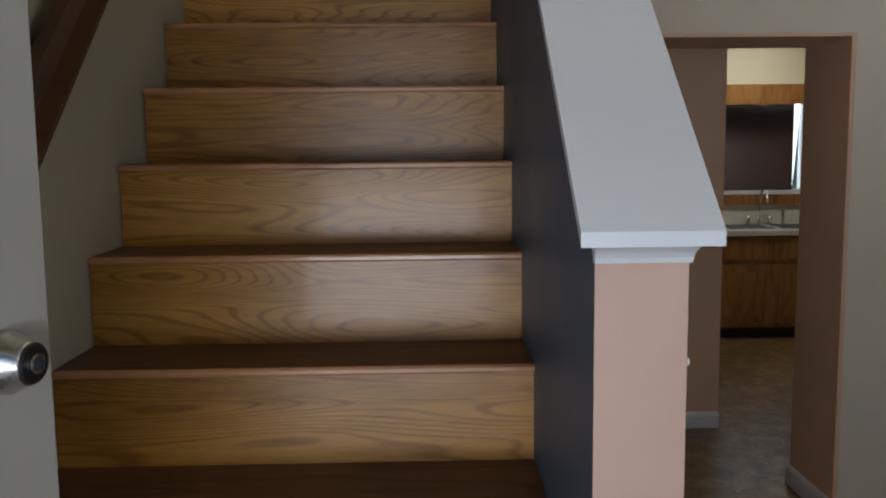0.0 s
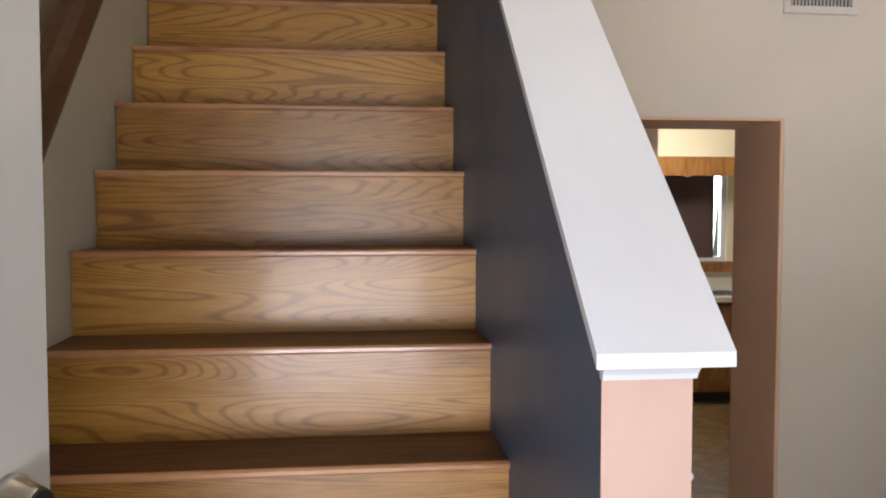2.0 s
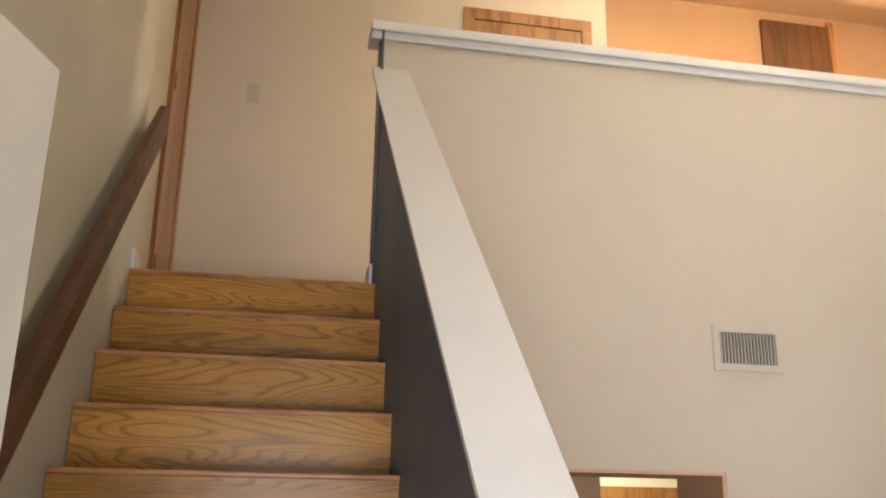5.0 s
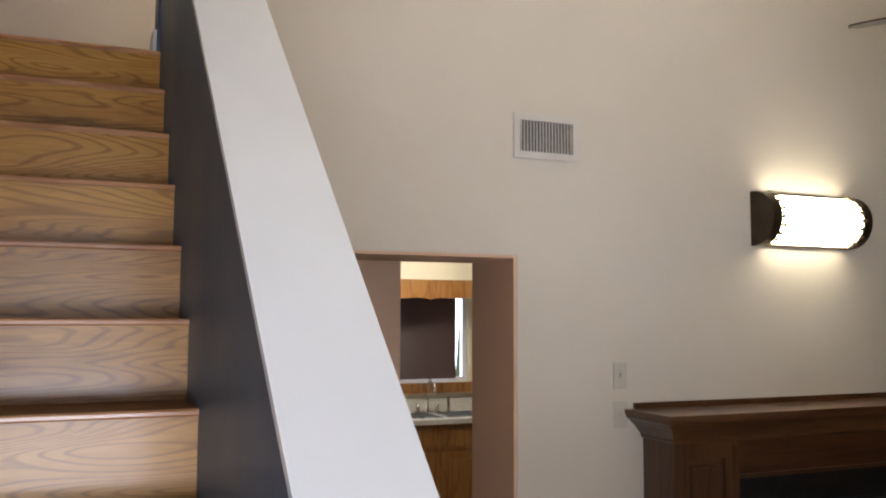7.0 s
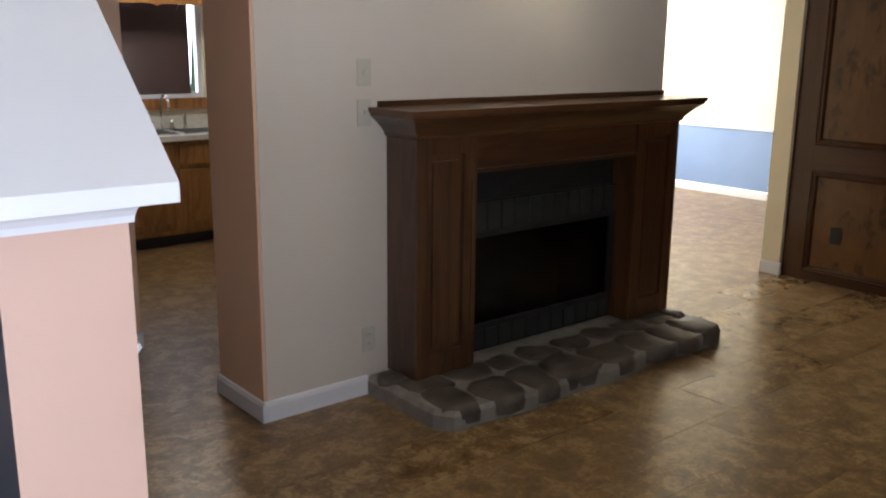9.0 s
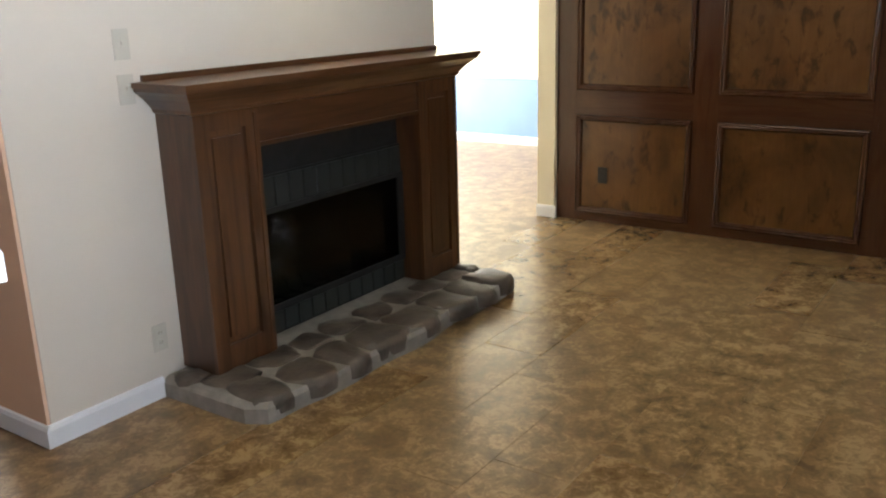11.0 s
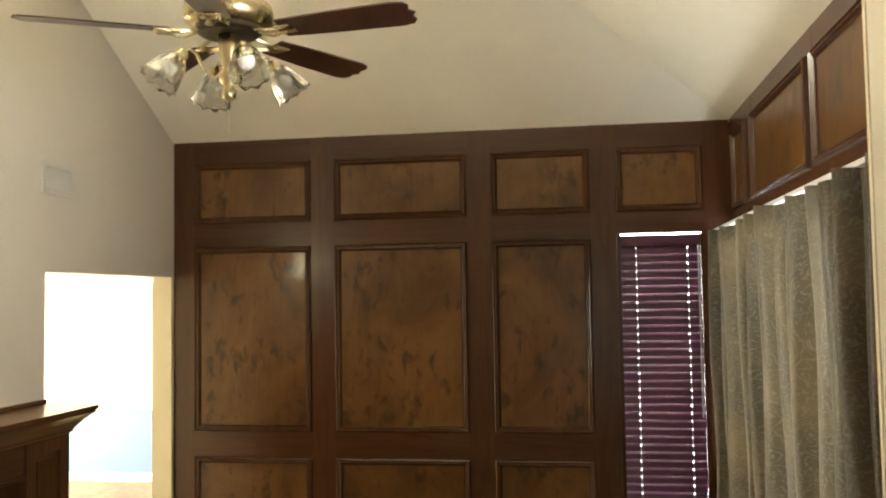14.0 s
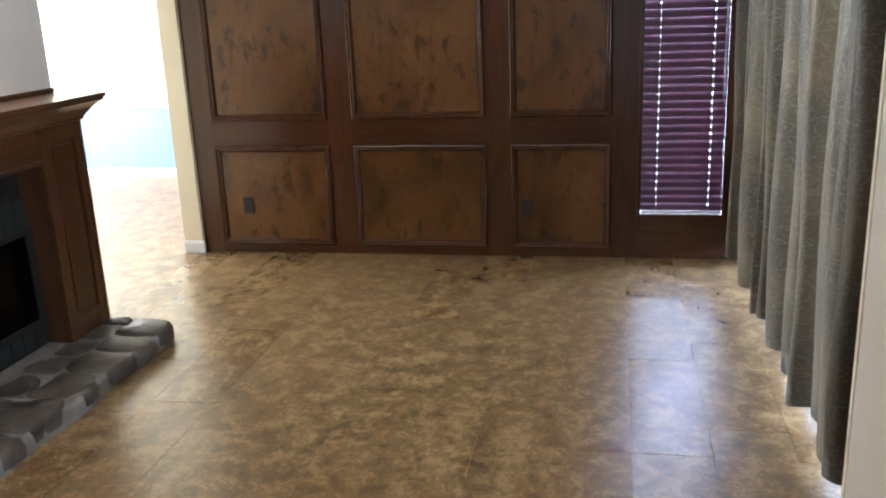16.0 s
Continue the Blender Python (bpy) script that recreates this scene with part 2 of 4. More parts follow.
BRASS = plain("antique_brass", (0.42, 0.35, 0.21), (0.54, 0.46, 0.29), 7, 0.28, 90, 0.06, metal=1.0)
BRONZE = plain("dark_bronze", (0.05, 0.038, 0.026), (0.10, 0.075, 0.05), 12, 0.35, 60, 0.2, metal=0.9)
IRON = plain("black_firebox_metal", (0.003, 0.003, 0.003), (0.007, 0.007, 0.0065), 8, 0.75, 90, 0.1)
SOOT = plain("sooty_firebrick", (0.010, 0.009, 0.008), (0.035, 0.030, 0.026), 6, 0.9, 60, 0.4)
TILE = plain("grey_fireplace_tile", (0.009, 0.011, 0.010), (0.018, 0.021, 0.019), 5, 0.6, 60, 0.15, jitter=True)
GROUT = plain("pale_mortar", (0.14, 0.128, 0.110), (0.26, 0.24, 0.21), 14, 0.9, 90, 0.5)
STONE = plain("brown_field_stone", (0.022, 0.017, 0.013), (0.105, 0.082, 0.062), 11, 0.55, 40, 1.0, jitter=True)
GREY = plain("vent_enamel", (0.47, 0.445, 0.41), (0.53, 0.50, 0.465), 6, 0.4, 60, 0.03)
# near-black colour that carries the shade inside ducts, slots, keyholes and basins
DARK = plain("recess_shade", (0.02, 0.02, 0.02), (0.04, 0.038, 0.035), 6, 0.8, 60, 0.05)
BLIND = plain("plum_blind_slat", (0.060, 0.020, 0.038), (0.085, 0.032, 0.055), 5, 0.3, 60, 0.04)
BROWNBLIND = plain("brown_blind_slat", (0.045, 0.022, 0.018), (0.065, 0.032, 0.026), 5, 0.45, 60, 0.04)
LAMINATE = plain("pale_speckled_laminate", (0.50, 0.49, 0.45), (0.64, 0.62, 0.57), 30, 0.35, 60, 0.03)
SINKSTEEL = plain("sink_steel", (0.5, 0.5, 0.5), (0.62, 0.62, 0.62), 8, 0.28, 120, 0.05, metal=1.0)
CONCRETE = plain("porch_concrete", (0.30, 0.29, 0.27), (0.42, 0.40, 0.38), 4, 0.9, 70, 0.4)
GRASS = plain("lawn", (0.03, 0.06, 0.015), (0.07, 0.11, 0.03), 0.8, 0.9, 30, 0.8)
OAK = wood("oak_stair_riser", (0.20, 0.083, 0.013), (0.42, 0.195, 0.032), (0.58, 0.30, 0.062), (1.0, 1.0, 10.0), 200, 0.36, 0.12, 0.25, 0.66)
NOSING = wood("oak_stair_nosing", (0.36, 0.15, 0.06), (0.48, 0.225, 0.10), (0.56, 0.29, 0.14), (2.0, 8.0, 8.0), 20, 0.30, 0.3, 0.4, 0.75)
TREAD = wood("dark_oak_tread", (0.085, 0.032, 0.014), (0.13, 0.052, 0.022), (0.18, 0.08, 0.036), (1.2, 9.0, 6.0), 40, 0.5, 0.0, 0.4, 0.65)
WALNUT = wood("walnut_frame_stain", (0.036, 0.0130, 0.0055), (0.052, 0.0190, 0.0078), (0.070, 0.0265, 0.0108), (7.0, 7.0, 0.7), 26, 0.26, 0.16, 0.3, 0.9)
WALNUT_H = wood("walnut_rail_stain", (0.036, 0.0130, 0.0055), (0.052, 0.0190, 0.0078), (0.070, 0.0265, 0.0108), (0.8, 0.8, 12.0), 26, 0.26, 0.16, 0.3, 0.9)
for stained in (WALNUT, WALNUT_H):
    stained.node_tree.nodes["Principled BSDF"].inputs["Specular IOR Level"].default_value = 0.30
MANTEL = wood("mantel_oak_stain", (0.036, 0.0145, 0.0052), (0.066, 0.0275, 0.0095), (0.102, 0.045, 0.0160), (9.0, 9.0, 0.8), 30, 0.34, 0.3, 0.3, 0.7)
MANTEL_H = wood("mantel_oak_stain_across", (0.036, 0.0145, 0.0052), (0.066, 0.0275, 0.0095), (0.102, 0.045, 0.0160), (0.8, 9.0, 12.0), 30, 0.34, 0.3, 0.3, 0.7)
RAILWOOD = wood("handrail_stain", (0.038, 0.012, 0.0045), (0.07, 0.024, 0.009), (0.11, 0.040, 0.016), (8, 1.0, 8), 24, 0.5, 0.05, 0.3, 0.8)
CABINET = wood("honey_oak_cabinet", (0.20, 0.088, 0.024), (0.31, 0.145, 0.042), (0.40, 0.20, 0.066), (8, 8, 0.9), 30, 0.34, 0.2, 0.4, 0.82)
CASING = wood("golden_oak_casing", (0.17, 0.072, 0.020), (0.27, 0.12, 0.036), (0.36, 0.175, 0.06), (9, 9, 0.8), 28, 0.34, 0.2, 0.3, 0.65)
BLADE = wood("mahogany_blade", (0.020, 0.0075, 0.005), (0.04, 0.014, 0.009), (0.065, 0.024, 0.015), (3, 9, 4), 26, 0.32, 0.2, 0.3, 0.7)
BURL = burl("burl_veneer")
VINYL = vinyl("mottled_vinyl_floor")
FABRIC = fabric("damask_curtain")
PANE = glass("window_glass")
SHADEGLASS = glass("clear_fluted_glass", 0.03, (0.98, 0.97, 0.94))
SHADEGLASS.node_tree.nodes["Principled BSDF"].inputs["IOR"].default_value = 1.22
SMOKED = glass("smoked_fire_glass", 0.05, (0.10, 0.10, 0.10))
SMOKED.node_tree.nodes["Principled BSDF"].inputs["IOR"].default_value = 1.25


def let_light_through(m, color, share):
    nt = m.node_tree
    out = nt.nodes["Material Output"]
    tr = nt.nodes.new("ShaderNodeBsdfTranslucent")
    tr.inputs["Color"].default_value = (*color, 1)
    mx = nt.nodes.new("ShaderNodeMixShader")
    mx.inputs[0].default_value = share
    nt.links.new(nt.nodes["Principled BSDF"].outputs[0], mx.inputs[1])
    nt.links.new(tr.outputs[0], mx.inputs[2])
    nt.links.new(mx.outputs[0], out.inputs["Surface"])


let_light_through(BLIND, (0.42, 0.12, 0.36), 0.05)
let_light_through(FABRIC, (0.60, 0.46, 0.28), 0.024)
LIT = glow("lit_opal_glass", (1.0, 0.89, 0.62), 17.0)
LITK = glow("lit_kitchen_diffuser", (1.0, 0.90, 0.74), 15.0)
OPAL = plain("frosted_bulb", (0.78, 0.76, 0.7), (0.85, 0.83, 0.78), 6, 0.35, 60, 0.0)


# ---- mesh helpers ----
def box(bm, x0, x1, y0, y1, z0, z1, m=None):
    vs = [bm.verts.new((x, y, z)) for x in (x0, x1) for y in (y0, y1) for z in (z0, z1)]
    for f in ((0, 1, 3, 2), (4, 6, 7, 5), (0, 4, 5, 1), (2, 3, 7, 6), (0, 2, 6, 4), (1, 5, 7, 3)):
        bm.faces.new([vs[i] for i in f])
    if m is not None:
        bmesh.ops.transform(bm, matrix=m, verts=vs)
    return vs


def soften(bm, r=0.003, seg=2):
    es = [e for e in bm.edges if len(e.link_faces) == 2 and e.calc_face_angle(0) > 0.6]
    bmesh.ops.bevel(bm, geom=es, offset=r, segments=seg, affect="EDGES", profile=0.5)


def finish(name, bm, material, smooth=False):
    bmesh.ops.recalc_face_normals(bm, faces=bm.faces)
    me = bpy.data.meshes.new(name)
    bm.to_mesh(me)
    bm.free()
    me.materials.append(material)
    if smooth:
        for p in me.polygons:
            p.use_smooth = True
    return me


def structure(name, bm, material, label, category, smooth=False):
    ob = new(name, finish(name, bm, material, smooth))
    return tagged(ob, label, category, kind="structure")


def thing(name, at, label, category, group="", kind=""):
    ob = new(name)
    ob.empty_display_size = 0.1
    ob.location = at
    return tagged(ob, label, category, group, kind)


def part(name, bm, material, parent, label="", smooth=False):
    ob = new(name, finish(name, bm, material, smooth))
    ob.parent = parent
    return tagged(ob, label)


def block(name, parent, material, x0, x1, y0, y1, z0, z1, r=0.003, label="", m=None):
    bm = bmesh.new()
    box(bm, x0, x1, y0, y1, z0, z1, m)
    if r:
        soften(bm, r)
    return part(name, bm, material, parent, label)


def lathe(bm, profile, steps=24, m=Matrix()):
    """Turn (radius, height) pairs about z."""
    rings = []
    for r, z in profile:
        rings.append([bm.verts.new(m @ Vector((r * math.cos(a), r * math.sin(a), z))) for a in (2 * math.pi * i / steps for i in range(steps))])
    for a, b in zip(rings, rings[1:]):
        for i in range(steps):
            j = (i + 1) % steps
            bm.faces.new((a[i], a[j], b[j], b[i]))
    bm.faces.new(rings[0][::-1])
    bm.faces.new(rings[-1])


def tube(bm, pts, r, steps=10):
    rings = []
    pts = [Vector(p) for p in pts]
    for i, p in enumerate(pts):
        d = (pts[min(i + 1, len(pts) - 1)] - pts[max(i - 1, 0)]).normalized()
        q = d.to_track_quat("Z", "Y").to_matrix()
        rings.append([bm.verts.new(p + q @ Vector((r * math.cos(a), r * math.sin(a), 0))) for a in (2 * math.pi * k / steps for k in range(steps))])
    for a, b in zip(rings, rings[1:]):
        for i in range(steps):
            j = (i + 1) % steps
            bm.faces.new((a[i], a[j], b[j], b[i]))
    bm.faces.new(rings[0][::-1])
    bm.faces.new(rings[-1])


def extrude_profile(bm, pts, axis, a, b):
    """A closed profile of (u, v) pushed along one axis from a to b: axis x takes (y, z), axis y takes (x, z), axis z takes (x, y)."""
    def put(u, v, w):
        return {"x": (w, u, v), "y": (u, w, v), "z": (u, v, w)}[axis]
    A = [bm.verts.new(put(u, v, a)) for u, v in pts]
    B = [bm.verts.new(put(u, v, b)) for u, v in pts]
    n = len(pts)
    for i in range(n):
        j = (i + 1) % n
        bm.faces.new((A[i], A[j], B[j], B[i]))
    bm.faces.new(A[::-1])
    bm.faces.new(B)


# ---- plan ----
WY = 3.06       # fireplace wall face
WB = 3.47       # its back
XP = 5.56       # panelled wall face
YC = -0.73      # curtain wall face
YF = -0.40      # entry wall face
PT = 2.955      # top of panelling
FOYER = 0.19
LAND = 2.66
GUARD = 3.80
SL = 0.53       # ceiling slope
XL = -0.925     # stair wall face
XE = 1.86       # end of the entry wall


def tiles(floor):
    """Vinyl tiles 0.305 by 0.915 over the living room, staggered row by row."""
    rng = random.Random(12)
    L, W = 0.915, 0.305
    bm = bmesh.new()
    box(bm, -L / 2, L / 2, -W / 2, W / 2, -0.0038, -0.0008)
    box(bm, -L / 2 + 0.0012, L / 2 - 0.0012, -W / 2 + 0.0012, W / 2 - 0.0012, -0.0008, 0.0)
    me = finish("tile", bm, VINYL)
    for j in range(-3, 11):
        y0, y1 = max(0.069 + W * j, YC - 0.01), min(0.069 + W * (j + 1), WY)
        if y1 - y0 < 0.02:
            continue
        x = 0.11 - L * rng.choice((0.15, 0.4, 0.65, 0.9))
        while x < XP:
            x0, x1 = max(x, 0.11), min(x + L, XP - 0.001)
            x += L
            if x1 - x0 < 0.03:
                continue
            o = new("tile", me)
            o.scale = ((x1 - x0 - 0.0006) / L, (y1 - y0 - 0.0006) / W, 1)
            o.parent = floor
            o.location = ((x0 + x1) / 2, (y0 + y1) / 2, 0)
            o.rotation_euler = (rng.uniform(-0.0009, 0.0009), rng.uniform(-0.0003, 0.0003), 0)


def walls():
    bm = bmesh.new()
    box(bm, 0.10, 8.45, YC - 0.15, 7.2, -0.15, -0.004)
    floor = structure("floor", bm, VINYL, "brown mottled vinyl tile floor with a soft sheen", "floor")
    tiles(floor)
    bm = bmesh.new()
    box(bm, XL - 0.1, 0.75, -0.54, 0.66, -0.15, FOYER)
    structure("floor_foyer", bm, VINYL, "raised vinyl entry landing one step above the room", "floor")
    # fireplace wall with two openings
    bm = bmesh.new()
    box(bm, 0.10, 0.42, WY, WB, 0, LAND)
    box(bm, 0.42, 1.47, WY, WB, 1.975, LAND)
    box(bm, 1.47, 2.30, WY, WB, 0, LAND)
    box(bm, 2.30, 3.70, WY, WB, 1.06, LAND)
    box(bm, 2.30, 3.70, WB - 0.06, WB, 0, 1.06)
    box(bm, 3.70, 4.05, WY, WB, 0, LAND)
    box(bm, 4.05, 5.70, WY, WY + 0.14, 2.01, LAND)
    box(bm, 0.0, 5.7, WY, WY + 0.12, LAND, GUARD)
    structure("wall_fireplace", bm, BEIGE, "beige painted wall with two openings and a fireplace", "wall")
    bm = bmesh.new()
    box(bm, 1.455, 1.4705, WY + 0.004, WB + 0.01, 0, 1.974)
    box(bm, 0.42, 1.455, WY + 0.004, WB + 0.01, 1.962, 1.976)
    structure("trim_kitchen_opening", bm, TAN, "tan painted reveal of the kitchen opening", "trim")
    bm = bmesh.new()
    box(bm, 5.525, XP + 0.14, WY - 0.0, WY + 0.14, 0, 2.01)
    structure("wall_dining_jamb", bm, CREAM, "cream painted jamb of the dining opening", "wall")
    bm = bmesh.new()
    box(bm, XP + 0.03, XP + 0.17, YC - 0.14, 0.03, 0, 0.20)
    box(bm, XP + 0.03, XP + 0.17, YC - 0.14, -0.565, 0.20, 2.26)
    box(bm, XP + 0.03, XP + 0.17, 0.03, WY + 0.0, 0, 2.26)
    box(bm, XP + 0.03, XP + 0.17, YC - 0.14, WY, 2.26, 3.2)
    structure("wall_east", bm, WALNUT, "walnut-stained backing wall behind the panelling", "wall")
    bm = bmesh.new()
    box(bm, XE, 2.7, YC - 0.14, YC - 0.02, 0, 3.1)
    box(bm, 2.7, 5.4, YC - 0.14, YC - 0.02, 2.235, 3.1)
    box(bm, 5.4, XP + 0.03, YC - 0.14, YC - 0.02, 0, 3.1)
    structure("wall_south", bm, BEIGE, "wall with patio door opening behind the curtain", "wall")
    bm = bmesh.new()
    box(bm, XL - 0.14, -0.89, YF - 0.14, YF, -0.1, 5.7)
    box(bm, 0.10, 0.50, YF - 0.14, YF, -0.1, 3.4)
    # opening left for the added window that holds the front fill lamp
    box(bm, 0.50, 1.60, YF - 0.14, YF, -0.1, 1.05)
    box(bm, 0.50, 1.60, YF - 0.14, YF, 2.55, 3.4)
    box(bm, 1.60, XE, YF - 0.14, YF, -0.1, 3.4)
    box(bm, -0.89, 0.10, YF - 0.14, YF, 2.26, 5.7)
    box(bm, XE - 0.14, XE, YC - 0.02, YF - 0.14, 0, 3.4)
    structure("wall_entry", bm, BEIGE, "beige entry wall with the front doorway", "wall")
    bm = bmesh.new()
    box(bm, XE - 0.012, XE + 0.006, YF - 0.12, YF + 0.004, 0, 3.1)
    structure("trim_corner", bm, CREAM, "cream corner board at the end of the entry wall", "trim")
    bm = bmesh.new()
    box(bm, XL - 0.14, XL, YF, 4.1, -0.1, 5.7)
    structure("wall_stair", bm, SAGE, "pale olive stairwell wall with scuffs", "wall")
    # loft
    bm = bmesh.new()
    box(bm, XL - 0.14, 0.0, 3.02, 4.1, LAND - 0.2, LAND - 0.02)
    box(bm, 0.0, 4.2, WY + 0.12, 5.6, LAND - 0.2, LAND)
    structure("floor_landing", bm, VINYL, "upper landing floor", "floor")
    bm = bmesh.new()
    box(bm, XL - 0.14, 1.46, 4.1, 4.22, LAND, 5.7)
    box(bm, 1.40, 1.46, 4.22, 5.0, LAND, 5.7)
    structure("wall_landing", bm, BEIGE, "beige landing wall with a light switch", "wall")
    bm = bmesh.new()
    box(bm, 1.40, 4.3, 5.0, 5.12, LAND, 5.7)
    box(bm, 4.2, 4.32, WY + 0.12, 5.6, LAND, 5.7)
    structure("wall_loft", bm, LOFT_SHADED, "warm toned loft wall", "wall")
    bm = bmesh.new()
    extrude_profile(bm, [(WY - 0.035, GUARD), (WY - 0.035, GUARD + 0.012), (WY - 0.03, GUARD + 0.045), (WY + 0.15, GUARD + 0.045), (WY + 0.15, GUARD)], "x", -0.05, 5.0)
    box(bm, -0.05, 5.0, WY - 0.018, WY, GUARD - 0.035, GUARD)
    structure("trim_guard_cap", bm, WHITE, "white painted ledge on top of the loft guard wall", "trim")
    bm = bmesh.new()
    box(bm, -0.006, 0.004, WY - 0.03, WY + 0.12, 2.4, GUARD)
    structure("wall_navy_end", bm, NAVY, "navy painted side of the loft guard wall", "wall")
    # kitchen and dining shells
    bm = bmesh.new()
    box(bm, -1.2, 1.40, 4.3, 4.42, 0, 2.44)
    box(bm, -1.3, -1.2, WB, 7.2, 0, 2.44)
    structure("wall_hall", bm, TAN, "warm tan hallway wall", "wall")
    bm = bmesh.new()
    box(bm, -1.2, 2.05, 7.05, 7.2, 0, 2.44)
    box(bm, 2.05, 3.06, 7.05, 7.2, 0, 1.12)
    box(bm, 2.05, 3.06, 7.05, 7.2, 1.98, 2.44)
    box(bm, 3.06, 3.85, 7.05, 7.2, 0, 2.44)
    box(bm, 3.73, 3.85, WB, 7.05, 0, 2.44)
    structure("wall_kitchen", bm, CREAM, "cream kitchen wall with a window", "wall")
    bm = bmesh.new()
    box(bm, -1.2, 3.85, 6.72, 7.05, 2.02, 2.44)
    structure("trim_soffit", bm, CREAM, "cream soffit above the kitchen window", "trim")
    bm = bmesh.new()
    box(bm, -1.3, 8.45, WB, 7.2, 2.46, 2.56)
    box(bm, XP + 0.03, 8.45, WY, WB, 2.46, 2.56)
    structure("ceiling_low", bm, CEIL, "white ceiling over kitchen and dining room", "ceiling")
    bm = bmesh.new()
    box(bm, 8.3, 8.45, 3.06, 7.2, 0.75, 2.46)
    box(bm, XP + 0.03, 8.3, 2.95, WY, 0, 2.46)
    box(bm, 3.85, 5.2, 7.08, 7.2, 0, 2.46)
    box(bm, 5.2, 7.9, 7.08, 7.2, 0, 0.8)
    box(bm, 5.2, 7.9, 7.08, 7.2, 2.2, 2.46)
    box(bm, 7.9, 8.3, 7.08, 7.2, 0, 2.46)
    structure("wall_dining", bm, CREAM, "cream dining room wall above a blue wainscot", "wall")
    bm = bmesh.new()
    box(bm, 8.29, 8.45, 3.06, 7.08, 0, 0.74)
    structure("wall_dining_lower", bm, BLUE, "blue painted lower wall in the dining room", "wall")
    bm = bmesh.new()
    box(bm, 8.27, 8.30, 3.06, 7.08, 0.725, 0.755)
    soften(bm, 0.006)
    structure("trim_chair_rail", bm, WHITE, "white chair rail", "trim")
    # vault
    bm = bmesh.new()
    top = (5.5 - PT) / SL
    hy = WY + 0.06
    hx = XP - (hy - YC)
    za, zb = PT + SL * (XP - hx), PT + SL * (hy - YC)
    pts = [(XP + 0.1, YC - 0.1, PT - 0.053), (-1.2, YC - 0.1, PT - 0.053), (-1.2, hy, zb), (hx, hy, zb), (XP + 0.1, hy, PT - 0.053)]
    v = [bm.verts.new(p) for p in pts]
    bm.faces.new((v[0], v[1], v[2], v[3]))
    bm.faces.new((v[0], v[3], v[4]))
    r = bmesh.ops.extrude_face_region(bm, geom=bm.faces[:])
    bmesh.ops.translate(bm, vec=(0, 0, 0.12), verts=[e for e in r["geom"] if isinstance(e, bmesh.types.BMVert)])
    structure("ceiling", bm, CEIL, "white textured vaulted ceiling", "ceiling")
    # the loft ceiling's shade is given by the dark tan colour
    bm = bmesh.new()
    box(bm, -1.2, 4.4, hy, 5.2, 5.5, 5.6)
    structure("ceiling_loft", bm, LOFT_SHADED, "loft ceiling with its shade put into the tan colour", "ceiling")
    bm = bmesh.new()
    extrude_profile(bm, [(-1.2, zb - 0.02), (hx, zb - 0.02), (4.4, PT + SL * (XP - 4.4) - 0.02), (4.4, 5.6), (-1.2, 5.6)], "y", hy, hy + 0.06)
    structure("wall_gable", bm, CREAM, "cream gable wall above the loft opening", "wall")
    bm = bmesh.new()
    box(bm, 4.16, 4.30, 0.6, WY, 3.625, 3.85)
    structure("trim_ceiling_beam", bm, CEIL, "white boxed beam across the vault", "trim")
    # baseboards
    bm = bmesh.new()
    prof = [(0, 0), (-0.016, 0), (-0.016, 0.07), (-0.010, 0.085), (0, 0.09)]
    extrude_profile(bm, [(WY + u, z) for u, z in prof], "x", 1.452, 1.98)
    extrude_profile(bm, [(1.456 + u, z) for u, z in prof], "y", WY - 0.016, WB + 0.02)
    extrude_profile(bm, [(5.527 + u, z) for u, z in prof], "y", WY - 0.016, WY + 0.14)
    extrude_profile(bm, [(8.29 + u, z) for u, z in prof], "y", 3.1, 7.08)
    extrude_profile(bm, [(4.3 + u, z) for u, z in prof], "x", -0.5, 1.40)
    structure("baseboard", bm, WHITE, "white painted baseboards", "baseboard")
    bm = bmesh.new()
    box(bm, XL, XL + 0.012, 3.02, 3.17, LAND - 0.02, LAND + 0.085)
    box(bm, -0.022, -0.010, 3.02, 3.17, LAND - 0.02, LAND + 0.085)
    structure("baseboard_landing", bm, WHITE, "white baseboard ends at the top of the stairs", "baseboard")


def nose(k):
    return 1.28 + 0.215 * (k - 6)


def stairs():
    t = thing("staircase", (0, 0, FOYER), "oak staircase with golden risers and dark treads", "staircase", kind="structure")
    for k in range(2, 15):
        y, z = nose(k), 0.19 * k - FOYER
        # riser
        bm = bmesh.new()
        box(bm, XL + 0.003, 0.012, y + 0.010, y + 0.030, z - 0.19, z - 0.015)
        part("riser", bm, OAK, t)
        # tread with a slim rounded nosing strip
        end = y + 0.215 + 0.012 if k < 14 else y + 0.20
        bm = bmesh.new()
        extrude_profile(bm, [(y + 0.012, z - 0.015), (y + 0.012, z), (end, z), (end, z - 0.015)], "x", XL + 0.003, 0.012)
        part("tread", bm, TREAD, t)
        bm = bmesh.new()
        extrude_profile(bm, [(y + 0.003, z - 0.015), (y, z - 0.011), (y, z - 0.004), (y + 0.004, z + 0.0005), (y + 0.0118, z + 0.0005), (y + 0.0118, z - 0.015)], "x", XL + 0.003, 0.012)
        part("nosing", bm, NOSING, t)
    # closing strings beneath the flight
    bm = bmesh.new()
    extrude_profile(bm, [(nose(3) + 0.30, 0), (nose(14) + 0.12, 0), (nose(14) + 0.12, 1.9)], "x", XL + 0.02, -0.03)
    part("underside", bm, TAN, t)


